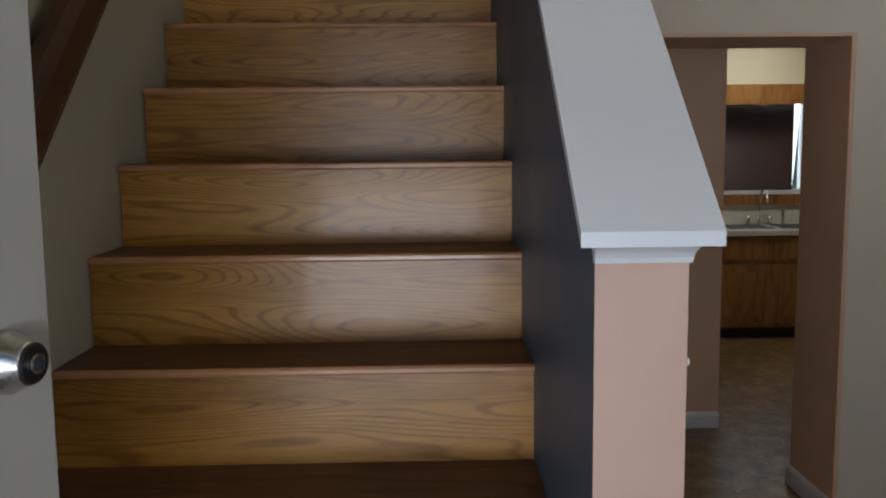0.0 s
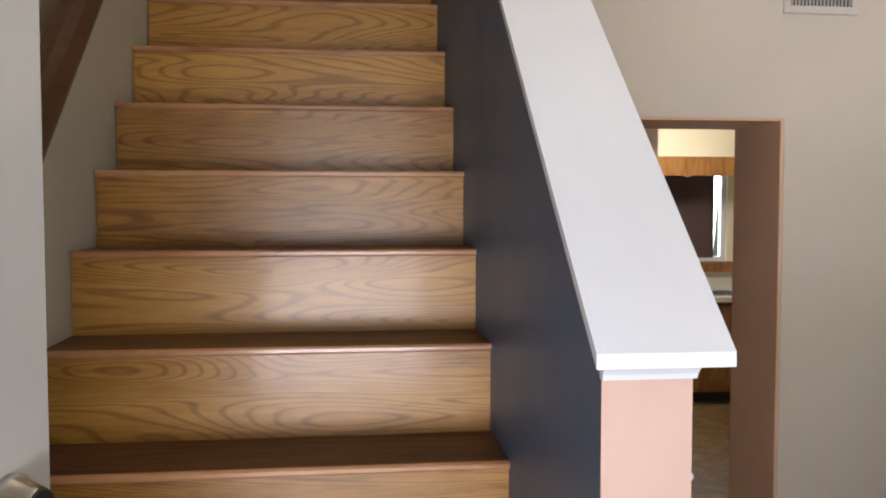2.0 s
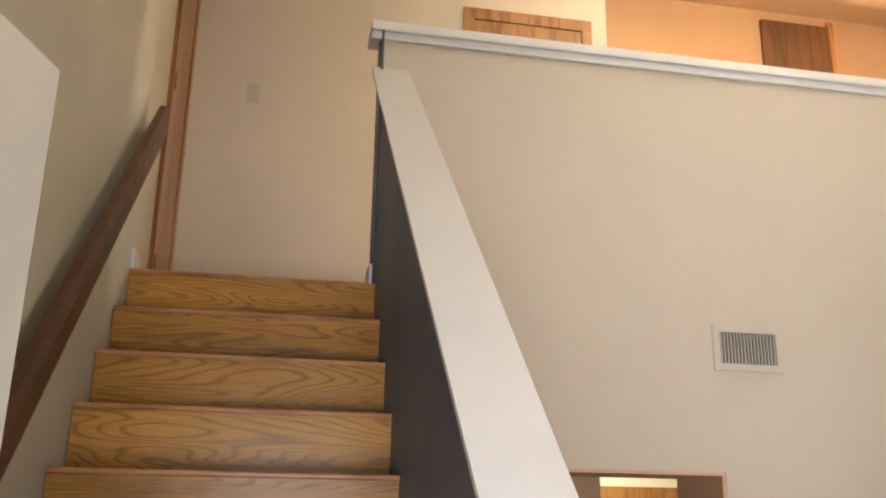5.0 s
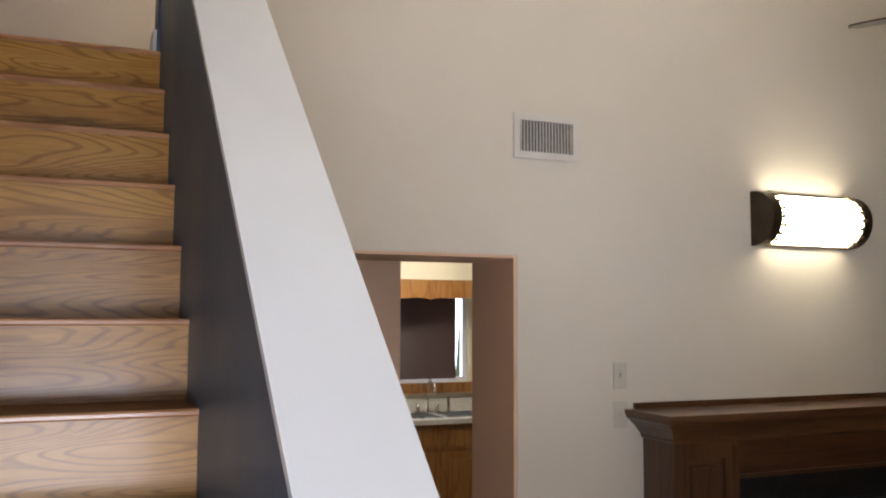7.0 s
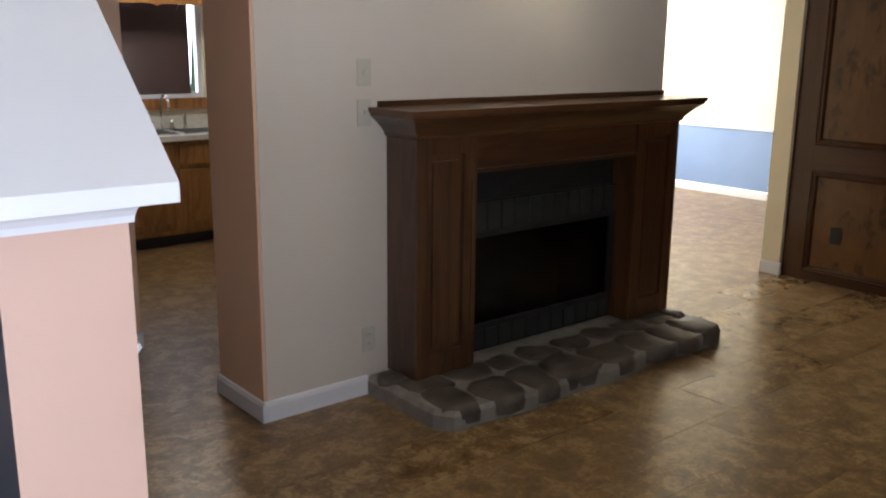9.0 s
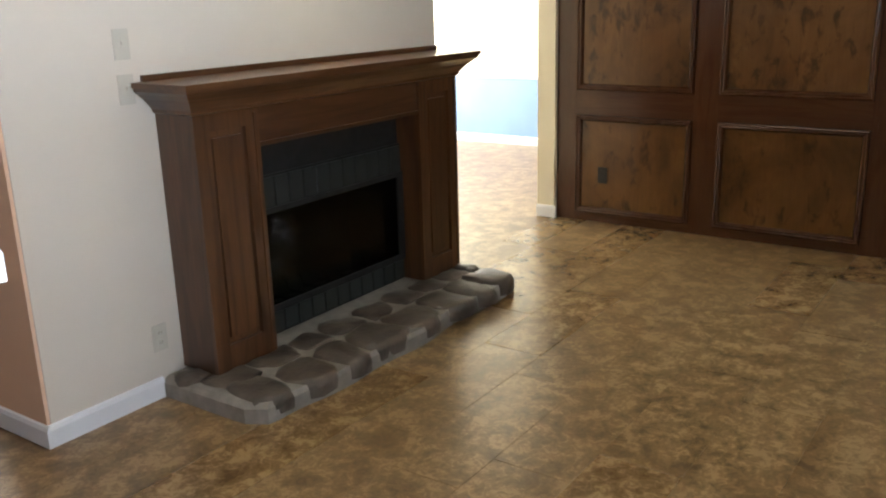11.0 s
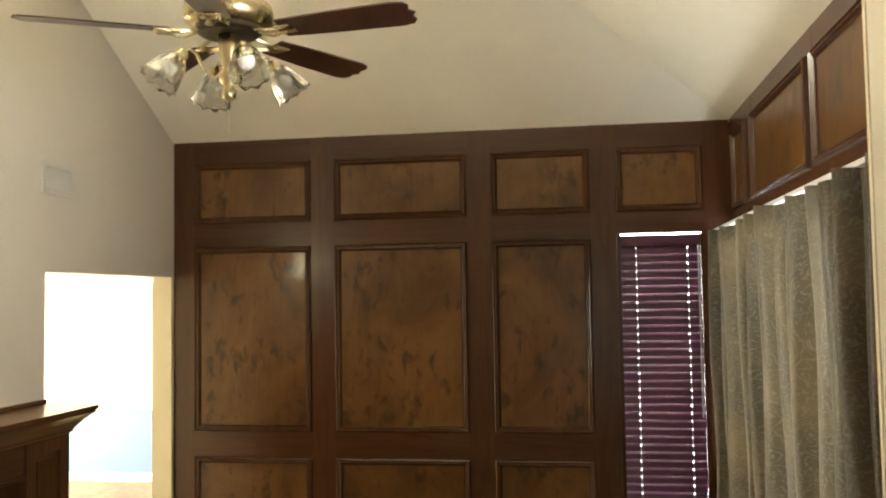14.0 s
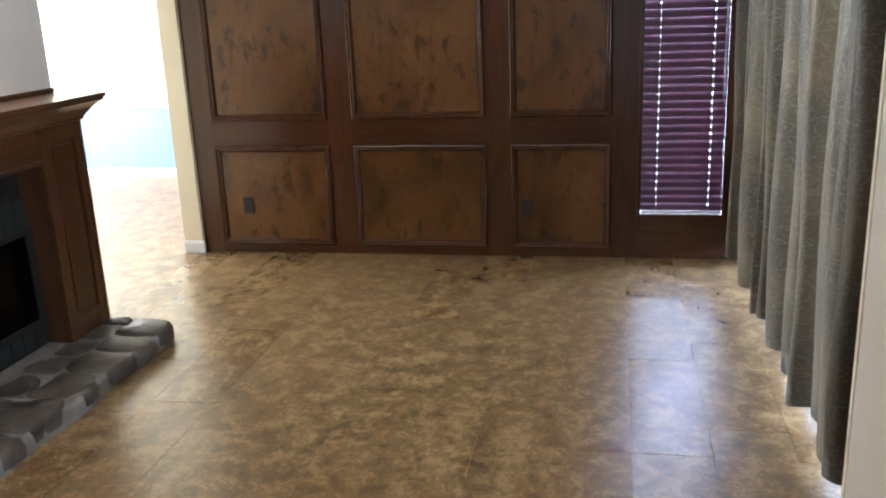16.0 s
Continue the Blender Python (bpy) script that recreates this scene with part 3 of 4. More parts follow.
def half_wall():
    z0 = 1.450
    s = 0.19 / 0.215
    y0, y1, ye = 0.69, WY, 0.60
    def top(y):
        return z0 - 0.030 + s * (y - ye)
    bm = bmesh.new()
    extrude_profile(bm, [(y0, 0), (y1, 0), (y1, top(y1)), (y0, top(y0))], "x", 0.014, 0.105)
    extrude_profile(bm, [(y0, 0), (y0 + 0.0025, 0), (y0 + 0.0025, top(y0)), (y0, top(y0))], "x", -0.0095, 0.014)
    structure("wall_half", bm, PINK, "salmon painted half wall beside the stairs", "wall")
    bm = bmesh.new()
    cols = [[bm.verts.new((x + d, y, z)) for d in (0, 0.006) for z in (0.0, top(y))] for x, y in ((-0.0085, y0 + 0.003), (0.003, y1))]
    for a, b in zip(cols, cols[1:]):
        for p, q in ((0, 1), (1, 3), (3, 2), (2, 0)):
            bm.faces.new((a[p], a[q], b[q], b[p]))
    bm.faces.new([cols[0][k] for k in (0, 1, 3, 2)])
    bm.faces.new([cols[-1][k] for k in (0, 1, 3, 2)])
    structure("wall_half_navy", bm, NAVY, "navy painted stair side of the half wall", "wall")
    # moulded white cap: a wide board on a stepped bed mould
    bm = bmesh.new()
    n = Vector((0, -s, 1)).normalized()
    d = Vector((0, 1, s)).normalized()
    p0 = Vector((0, ye, z0 + 0.012))
    L = (y1 - ye) / d.y
    def bar(xa, xb, h0, h1, back):
        vs = []
        for x in (xa, xb):
            for a in (back, L):
                for h in (h0, h1):
                    q = p0 + d * a + n * h
                    if a == back:
                        q.y = ye + back
                        q.z = p0.z + h / n.z + s * back
                    else:
                        q.y = y1 - 0.002
                        q.z = p0.z + h / n.z + s * (y1 - 0.002 - ye)
                    vs.append(bm.verts.new((x, q.y, q.z)))
        for f in ((0, 1, 3, 2), (4, 6, 7, 5), (0, 4, 5, 1), (2, 3, 7, 6), (0, 2, 6, 4), (1, 5, 7, 3)):
            bm.faces.new([vs[i] for i in f])
    bar(-0.043, 0.118, -0.013, 0.0, 0.0)
    soften(bm, 0.0055, 3)
    bar(-0.026, 0.105, -0.026, -0.013, 0.075)
    # cove turned round the end
    rings = []
    for i in range(8):
        th = math.pi / 2 * i / 7
        k, z = 1 - math.cos(th), z0 - 0.034 + 0.0285 * math.sin(th)
        xa, xb, yf = -0.0115 - 0.010 * k, 0.107 + 0.008 * k, 0.680 - 0.066 * k
        rings.append([bm.verts.new(p) for p in ((xa, 0.692, z), (xa, yf, z), (xb, yf, z), (xb, 0.692, z))])
    for p, q in zip(rings, rings[1:]):
        for i in range(4):
            j = (i + 1) % 4
            bm.faces.new((p[i], p[j], q[j], q[i]))
    bm.faces.new(rings[0])
    bm.faces.new(rings[-1][::-1])
    structure("trim_half_wall_cap", bm, WHITE, "glossy white sloping cap with a coved mould", "trim")
    t = thing("wall_nail", (0.106, 0.705, 1.288), "small white plastic anchor on the half wall edge", "nail")
    bm = bmesh.new()
    lathe(bm, [(0.002, -0.004), (0.006, 0.0), (0.006, 0.004), (0.003, 0.007)], 10, Matrix.Rotation(radians(90), 4, "Y"))
    part("anchor", bm, WHITE, t)


def handrail():
    t = thing("handrail", (XL, 0, FOYER), "dark stained wooden handrail fixed along the stair wall", "handrail")
    def z(y):
        return 1.665 + 0.885 * (y - 1.194) - FOYER
    prof = [(0.035, -0.055), (0.078, -0.055), (0.085, -0.03), (0.085, 0.03), (0.072, 0.055), (0.045, 0.055), (0.035, 0.035)]
    bm = bmesh.new()
    ys = (0.75, 3.0)
    rings = [[bm.verts.new((u, y, z(y) + v * 1.25)) for u, v in prof] for y in ys]
    n = len(prof)
    for i in range(n):
        bm.faces.new((rings[0][i], rings[0][(i + 1) % n], rings[1][(i + 1) % n], rings[1][i]))
    bm.faces.new(rings[0][::-1])
    bm.faces.new(rings[1])
    soften(bm, 0.006)
    part("rail", bm, RAILWOOD, t)
    for y in (1.0, 2.9):
        bm = bmesh.new()
        tube(bm, [(0, y, z(y) - 0.13), (0.04, y, z(y) - 0.12), (0.06, y, z(y) - 0.06)], 0.009)
        part("bracket", bm, BRONZE, t)


def front_door():
    a = 15.4
    t = thing("front_door", (-0.885, -0.36, FOYER + 0.01), "open off-white panelled front door with a nickel deadbolt", "door")
    t.rotation_euler = (0, 0, radians(90 - a))
    W, T, H = 0.93, 0.044, 2.03
    # local x runs along the leaf from the hinge, local -y faces the viewer
    block("stile", t, DOORPAINT, 0, 0.125, -T, 0, 0, H, 0.002)
    block("stile", t, DOORPAINT, W - 0.125, W, -T, 0, 0, H, 0.002)
    block("stile", t, DOORPAINT, W / 2 - 0.055, W / 2 + 0.055, -T, 0, 0.2, H - 0.12, 0.002)
    rails = ((0, 0.21), (0.80, 0.94), (1.60, 1.71), (H - 0.12, H))
    for z0, z1 in rails:
        block("rail", t, DOORPAINT, 0.125, W - 0.125, -T + 0.0005, -0.0005, z0, z1, 0.002)
    for x0, x1 in ((0.125, W / 2 - 0.055), (W / 2 + 0.055, W - 0.125)):
        for (_, z0), (z1, _) in zip(rails, rails[1:]):
            block("panel", t, DOORPAINT, x0, x1, -T + 0.012, -0.012, z0, z1, 0)
            bm = bmesh.new()
            for k, (i, h) in enumerate(((0.0, 0.010), (0.018, 0.004))):
                w = 0.012
                o = i
                box(bm, x0 + o, x0 + o + w, -T + 0.012 - h, -T + 0.014, z0 + o, z1 - o)
                box(bm, x1 - o - w, x1 - o, -T + 0.012 - h, -T + 0.014, z0 + o, z1 - o)
                box(bm, x0 + o + w, x1 - o - w, -T + 0.012 - h, -T + 0.014, z0 + o, z0 + o + w)
                box(bm, x0 + o + w, x1 - o - w, -T + 0.012 - h, -T + 0.014, z1 - o - w, z1 - o)
            soften(bm, 0.003)
            part("panel_moulding", bm, DOORPAINT, t)
    dz = 1.16
    bm = bmesh.new()
    M = Matrix.Translation((W - 0.062, -T, dz)) @ Matrix.Rotation(radians(90), 4, "X")
    lathe(bm, [(0.031, 0), (0.0305, 0.008), (0.029, 0.010), (0.021, 0.028), (0.0205, 0.030)], 40, M)
    bolt = part("deadbolt", bm, STEEL, t, "brushed nickel deadbolt collar", True)
    bm = bmesh.new()
    lathe(bm, [(0.0195, 0.0285), (0.0195, 0.032), (0.018, 0.0335)], 32, M)
    part("lock_ring", bm, BLACKPLATE, bolt, "black lock face")
    bm = bmesh.new()
    lathe(bm, [(0.010, 0.033), (0.010, 0.036), (0.008, 0.037)], 24, M)
    part("key_cylinder", bm, STEEL, bolt, "nickel key cylinder")
    bm = bmesh.new()
    box(bm, -0.0012, 0.0012, -0.005, 0.005, 0.0368, 0.0376, M)
    part("keyhole", bm, DARK, bolt)


def outlet(at, axis, label, dark=False, switch=False, w=0.07, h=0.115):
    m = BLACKPLATE if dark else PLATE
    t = thing("light_switch" if switch else "wall_outlet", at, label, "light switch" if switch else "outlet")
    if axis == "x":
        t.rotation_euler = (0, 0, radians(-90))
    block("cover_plate", t, m, -w / 2, w / 2, -0.006, -0.0005, -h / 2, h / 2, 0.003)
    if switch:
        block("toggle", t, m, -0.005, 0.005, -0.018, -0.006, -0.004, 0.012, 0.002)
        block("toggle_frame", t, m, -0.010, 0.010, -0.008, -0.006, -0.02, 0.02, 0.001)
    else:
        for z in (0.021, -0.021):
            s = block("socket", t, m, -0.017, 0.017, -0.009, -0.006, z - 0.014, z + 0.014, 0.004)
            for x in (-0.006, 0.006):
                block("slot", s, DARK, x - 0.001, x + 0.001, -0.0095, -0.009, z - 0.004, z + 0.006, 0)
    for z in ((0.03, -0.03) if switch else (0,)):
        bm = bmesh.new()
        lathe(bm, [(0.003, 0), (0.0025, 0.0015)], 10, Matrix.Translation((0, -0.006, z)) @ Matrix.Rotation(radians(90), 4, "X"))
        part("screw", bm, m, t)


def vent(at, w, h, bars, label, vertical=True):
    t = thing("wall_vent", at, label, "vent")
    # thin dark plate gives the shade behind the slats
    block("duct_shade", t, DARK, -w / 2 + 0.03, w / 2 - 0.03, -0.0015, -0.0005, -h / 2 + 0.03, h / 2 - 0.03, 0)
    bm = bmesh.new()
    f = 0.03
    box(bm, -w / 2, -w / 2 + f, -0.012, -0.001, -h / 2, h / 2)
    box(bm, w / 2 - f, w / 2, -0.012, -0.001, -h / 2, h / 2)
    box(bm, -w / 2 + f, w / 2 - f, -0.012, -0.001, -h / 2, -h / 2 + f)
    box(bm, -w / 2 + f, w / 2 - f, -0.012, -0.001, h / 2 - f, h / 2)
    soften(bm, 0.003)
    part("frame", bm, GREY, t)
    for i in range(bars):
        x = -w / 2 + f + (w - 2 * f) * (i + 0.5) / bars
        block("slat", t, GREY, x - 0.0024, x + 0.0024, -0.010, -0.002, -h / 2 + f, h / 2 - f, 0, m=Matrix())


def wall_lamp():
    x0, x1, z0, z1 = 2.735, 3.365, 2.06, 2.315
    cx, cz = (x0 + x1) / 2, (z0 + z1) / 2
    t = thing("wall_lamp", (cx, WY, cz), "lit half-round opal wall lamp with ornate bronze ends", "wall lamp")
    hw, r = (x1 - x0) / 2, (z1 - z0) / 2
    block("back_plate", t, BRONZE, -hw, hw, -0.018, -0.001, -r - 0.004, r + 0.004, 0.004)
    n = 20
    arc = [(-0.02 - (r * 1.0) * math.sin(math.pi * i / n), r * 0.94 * math.cos(math.pi * i / n)) for i in range(n + 1)]
    bm = bmesh.new()
    extrude_profile(bm, arc, "x", -hw + 0.05, hw - 0.05)
    part("diffuser", bm, LIT, t, "glowing opal glass", True)
    for s in (-1, 1):
        bm = bmesh.new()
        big = [(-0.018 - (r * 1.07) * math.sin(math.pi * i / n), r * 1.03 * math.cos(math.pi * i / n)) for i in range(n + 1)]
        a, b = sorted((s * (hw - 0.055), s * hw))
        extrude_profile(bm, big, "x", a, b)
        cap = part("end_cap", bm, BRONZE, t, "dark bronze end with gilded scrolls")
        for i in range(2, n - 1, 2):
            u, v = big[i]
            bm = bmesh.new()
            M = Matrix.Translation((s * (hw - 0.058 - 0.01 * (i % 4 == 0)), u * 1.02, v))
            bmesh.ops.create_icosphere(bm, subdivisions=1, radius=0.013, matrix=M @ Matrix.Diagonal((1.7, 0.6, 0.8, 1)))
            part("scroll", bm, BRASS, cap)


def fireplace():
    t = thing("fireplace_mantel", (2.995, WY, 0.095), "brown stained oak fireplace surround with crown moulded shelf", "fireplace mantel")
    X, Z = 2.995, 0.095
    yb = -0.001
    yf = 2.838 - WY
    lx, rx = (2.098 - X, 2.44 - X), (3.575 - X, 3.925 - X)
    H = 1.18 - Z
    for a, b in (lx, rx):
        leg = block("pilaster", t, MANTEL, a, b, yf + 0.02, yb, 0, H, 0.004)
        # frame and raised field on the front
        for xa, xb, za, zb in ((a, a + 0.075, 0, H), (b - 0.075, b, 0, H), (a + 0.075, b - 0.075, H - 0.07, H), (a + 0.075, b - 0.075, 0, 0.11)):
            block("frame_strip", leg, MANTEL, xa, xb, yf, yf + 0.02, za, zb, 0.003)
        block("raised_panel", leg, MANTEL, a + 0.095, b - 0.095, yf + 0.006, yf + 0.02, 0.14, H - 0.10, 0.008)
        block("inner_bead", leg, MANTEL, b - 0.03, b - 0.018, yf - 0.006, yf, 0.02, H - 0.02, 0.003)
    block("frieze", t, MANTEL_H, lx[1], rx[0], yf + 0.015, yb, 1.01 - Z, H, 0.004)
    block("lintel_bead", t, MANTEL_H, lx[1], rx[0], yf + 0.003, yf + 0.015, 1.013 - Z, 1.031 - Z, 0.003)
    bm = bmesh.new()
    # crown: mitred rings growing outward
    rings = []
    prof = [(0.0, 1.18), (0.012, 1.187), (0.014, 1.200), (0.03, 1.220), (0.05, 1.243), (0.072, 1.262), (0.092, 1.276), (0.092, 1.290)]
    for o, z in prof:
        rings.append([bm.verts.new(p) for p in ((lx[0] - o, yb, z - Z), (lx[0] - o, yf - o, z - Z), (rx[1] + o, yf - o, z - Z), (rx[1] + o, yb, z - Z))])
    for a, b in zip(rings, rings[1:]):
        for i in range(3):
            bm.faces.new((a[i], a[i + 1], b[i + 1], b[i]))
        bm.faces.new((a[3], a[0], b[0], b[3]))
    bm.faces.new(rings[0])
    bm.faces.new(rings[-1][::-1])
    part("crown_moulding", bm, MANTEL_H, t)
    block("shelf", t, MANTEL_H, lx[0] - 0.100, rx[1] + 0.100, yf - 0.102, yb, 1.290 - Z, 1.31 - Z, 0.007)
    block("back_strip", t, MANTEL_H, lx[0] - 0.05, 4.05 - X, yb - 0.014, yb, 1.31 - Z, 1.335 - Z, 0.004)

    f = thing("fireplace_insert", (2.995, WY, 0.095), "black metal firebox with smoked glass and grey tile surround", "fireplace")
    a, b = 2.432 - X, 3.573 - X
    y0 = -0.08
    # opening 0.3 to 0.72 high framed by tile
    block("back_wall", f, SOOT, a + 0.02, b - 0.02, 0.28, 0.31, 0, 0.914, 0)
    block("side_wall", f, SOOT, a + 0.0, a + 0.03, y0 + 0.02, 0.28, 0, 0.914, 0)
    block("side_wall", f, SOOT, b - 0.03, b, y0 + 0.02, 0.28, 0, 0.914, 0)
    block("top_hood", f, IRON, a + 0.002, b - 0.002, y0 + 0.01, 0.28, 0.755, 0.914, 0.003)
    block("frame_top", f, IRON, a + 0.002, b - 0.002, y0 - 0.02, y0 + 0.01, 0.580, 0.605, 0.004)
    block("frame_bottom", f, IRON, a + 0.002, b - 0.002, y0 - 0.02, y0 + 0.01, 0.115, 0.145, 0.004)
    block("frame_side", f, IRON, a + 0.002, a + 0.05, y0 - 0.02, y0 + 0.01, 0.145, 0.580, 0.004)
    block("frame_side", f, IRON, b - 0.05, b - 0.002, y0 - 0.02, y0 + 0.01, 0.145, 0.580, 0.004)
    g = block("glass_door", f, SMOKED, a + 0.05, -0.003, y0 - 0.008, y0 - 0.003, 0.145, 0.580, 0)
    block("glass_door", f, SMOKED, 0.003, b - 0.05, y0 - 0.008, y0 - 0.003, 0.145, 0.580, 0)
    block("tile_bed", f, IRON, a + 0.002, b - 0.002, y0 - 0.004, y0 + 0.01, 0.0, 0.115, 0)
    block("tile_bed", f, IRON, a + 0.002, b - 0.002, y0 - 0.004, y0 + 0.01, 0.605, 0.755, 0)
    n = 12
    for z0, z1 in ((0.012, 0.108), (0.612, 0.745)):
        for i in range(n):
            xa = a + 0.005 + (b - a - 0.01) * i / n
            xb = a + 0.005 + (b - a - 0.01) * (i + 1) / n
            block("tile", f, TILE, xa + 0.007, xb - 0.007, y0 - 0.014, y0 - 0.004, z0, z1, 0.003)
    bm = bmesh.new()
    for i in range(7):
        x = -0.35 + i * 0.11
        tube(bm, [(x, -0.02, 0.06), (x, 0.02, 0.05), (x, 0.22, 0.05), (x, 0.24, 0.1)], 0.008, 6)
    part("log_grate", bm, IRON, f)


def hearth():
    rng = random.Random(4)
    t = thing("stone_hearth", (2.98, 2.78, 0), "low hearth of brown field stones in pale mortar", "hearth")
    x0, x1, y0, y1, h = 1.975 - 2.98, 3.98 - 2.98, 2.455 - 2.78, 2.98 - 2.78, 0.085
    def outline(inset):
        pts = []
        for i in range(41):
            u = i / 40
            x = x0 + (x1 - x0) * u
            yy = y0 + 0.012 * math.sin(u * 21) + 0.01 * math.sin(u * 9 + 1)
            c = min(u, 1 - u) * (x1 - x0)
            if c < 0.1:
                yy += 0.1 - math.sqrt(max(0, 0.01 - (0.1 - c) ** 2))
            pts.append((x * (1 - inset * 0.5), yy + inset * 0.3))
        return [(x1 - inset, y1 + 0.075), *[(x0 + inset, y1 + 0.075)], *pts]
    bm = bmesh.new()
    lo, hi = outline(0.0), outline(0.03)
    A = [bm.verts.new((x, y, 0)) for x, y in lo]
    M = [bm.verts.new((x, y, h * 0.75)) for x, y in lo]
    B = [bm.verts.new((x, y, h)) for x, y in hi]
    n = len(lo)
    for R, S in ((A, M), (M, B)):
        for i in range(n):
            j = (i + 1) % n
            bm.faces.new((R[i], R[j], S[j], S[i]))
    bm.faces.new(B)
    part("mortar_bed", bm, GROUT, t, "pale mortar")
    # stones: two rows of irregular rounded slabs, front row wrapping the edge
    def stone(cx, cy, rx, ry, top, bottom, seed):
        r = random.Random(seed)
        bm = bmesh.new()
        k = 14
        ph = [r.uniform(0, 6.28) for _ in range(4)]
        def rad(a):
            return 1 + 0.09 * math.sin(2 * a + ph[0]) + 0.08 * math.sin(3 * a + ph[1]) + 0.05 * math.sin(5 * a + ph[2])
        def sq(c):
            return math.copysign(abs(c) ** 0.63, c)
        rings = []
        for f, z in ((1.0, bottom), (1.02, bottom + (top - bottom) * 0.55), (0.94, top - 0.008), (0.78, top)):
            rings.append([bm.verts.new((cx + rx * f * rad(a) * sq(math.cos(a)), cy + ry * f * rad(a) * sq(math.sin(a)), z + 0.006 * math.sin(3 * a + ph[3]) * (f < 1))) for a in (2 * math.pi * i / k for i in range(k))])
        for P, Q in zip(rings, rings[1:]):
            for i in range(k):
                bm.faces.new((P[i], P[(i + 1) % k], Q[(i + 1) % k], Q[i]))
        c = bm.verts.new((cx, cy, top + 0.004))
        for i in range(k):
            bm.faces.new((rings[-1][i], rings[-1][(i + 1) % k], c))
        part("stone", bm, STONE, t, smooth=True)
    xs = x0 + 0.02
    i = 0
    while xs < x1 - 0.12:
        w = rng.uniform(0.2, 0.3)
        w = min(w, x1 - 0.02 - xs)
        stone(xs + w / 2, y0 + 0.115 + (0.05 if i == 0 else 0), w / 2 - 0.006, 0.138, h + 0.014 + rng.uniform(0, 0.010), 0.022, i)
        xs += w
        i += 1
    xs = x0 + 0.03
    while xs < x1 - 0.1:
        w = rng.uniform(0.16, 0.27)
        w = min(w, x1 - 0.02 - xs)
        stone(xs + w / 2, y0 + 0.335, w / 2 - 0.006, 0.097, h + 0.009 + rng.uniform(0, 0.006), 0.03, 50 + i)
        xs += w
        i += 1
    for k, cx in enumerate((x1 - 0.11, x0 + 0.1)):
        stone(cx, y0 + 0.50, 0.095, 0.075, h + 0.014, 0.03, 90 + k)


def moulding(bm, u0, u1, z0, z1, put):
    """Bolection frame round a panel: put(u, z, depth) gives the place, depth out of the wall."""
    steps = ((0.0, 0.0), (0.004, 0.014), (0.014, 0.020), (0.022, 0.012), (0.030, 0.014), (0.040, 0.004), (0.046, -0.006))
    rings = []
    for o, h in steps:
        rings.append([bm.verts.new(put(u, z, h)) for u, z in ((u0 + o, z0 + o), (u1 - o, z0 + o), (u1 - o, z1 - o), (u0 + o, z1 - o))])
    for a, b in zip(rings, rings[1:]):
        for i in range(4):
            j = (i + 1) % 4
            bm.faces.new((a[i], a[j], b[j], b[i]))


def panelling(name, label, put, cols, rows, z_bot, z_top, ends, skip=()):
    """Frame-and-panel wall: stiles between the columns, rails between the rows. put(u, z, depth)."""
    t = thing(name, (0, 0, 0), label, "wall panelling", kind="structure")
    def slab(nm, m, u0, u1, z0, z1, d0, d1, bev=0.002):
        bm = bmesh.new()
        c = [bm.verts.new(put(u, z, d)) for u in (u0, u1) for z in (z0, z1) for d in (d0, d1)]
        for f in ((0, 1, 3, 2), (4, 6, 7, 5), (0, 4, 5, 1), (2, 3, 7, 6), (0, 2, 6, 4), (1, 5, 7, 3)):
            bm.faces.new([c[i] for i in f])
        part(nm, bm, m, t)
    edges = [ends[0]] + [e for c in cols for e in c] + [ends[1]]
    for i in range(0, len(edges), 2):
        slab("stile", WALNUT, edges[i], edges[i + 1], z_bot, z_top, -0.03, 0.0)
    for ci, (u0, u1) in enumerate(cols):
        zs = [z_bot] + [z for r in rows[ci] for z in r[:2]] + [z_top]
        for i in range(0, len(zs), 2):
            slab("rail", WALNUT_H, u0, u1, zs[i], zs[i + 1], -0.03, -0.001)
        for r in rows[ci]:
            if len(r) > 2:
                continue
            slab("panel", BURL, u0, u1, r[0], r[1], -0.028, -0.008)
            bm = bmesh.new()
            moulding(bm, min(u0, u1), max(u0, u1), r[0], r[1], put)
            part("panel_moulding", bm, WALNUT, t)


def panels():
    low, mid, up = (0.06, 0.77), (0.94, 2.21), (2.375, 2.80)
    full = (low, mid, up)
    panelling("wall_panelling_east", "dark walnut panelling with burl panels and a top rail", lambda u, z, d: (XP - d, u, z),
              [(2.905, 2.06), (1.895, 0.98), (0.82, 0.165), (0.0, -0.555)],
              [full, full, full, ((0.20, 2.235, "window"), up)], 0.0, PT, (WY - 0.002, YC + 0.002))
    cols = [(5.46, 5.06), (4.86, 3.66), (3.57, 2.40)]
    rows = [((2.36, 2.85),)] * 3
    panelling("wall_panelling_south", "walnut panelling frieze above the curtain", lambda u, z, d: (u, YC + d, z), cols, rows, 2.27, PT, (XP - 0.002, XE + 0.01))
    bm = bmesh.new()
    box(bm, XE + 0.01, XP - 0.003, YC + 0.0, YC + 0.012, 2.24, 2.285)
    structure("trim_frieze_rail", bm, CASING, "orange wood rail under the frieze", "trim")


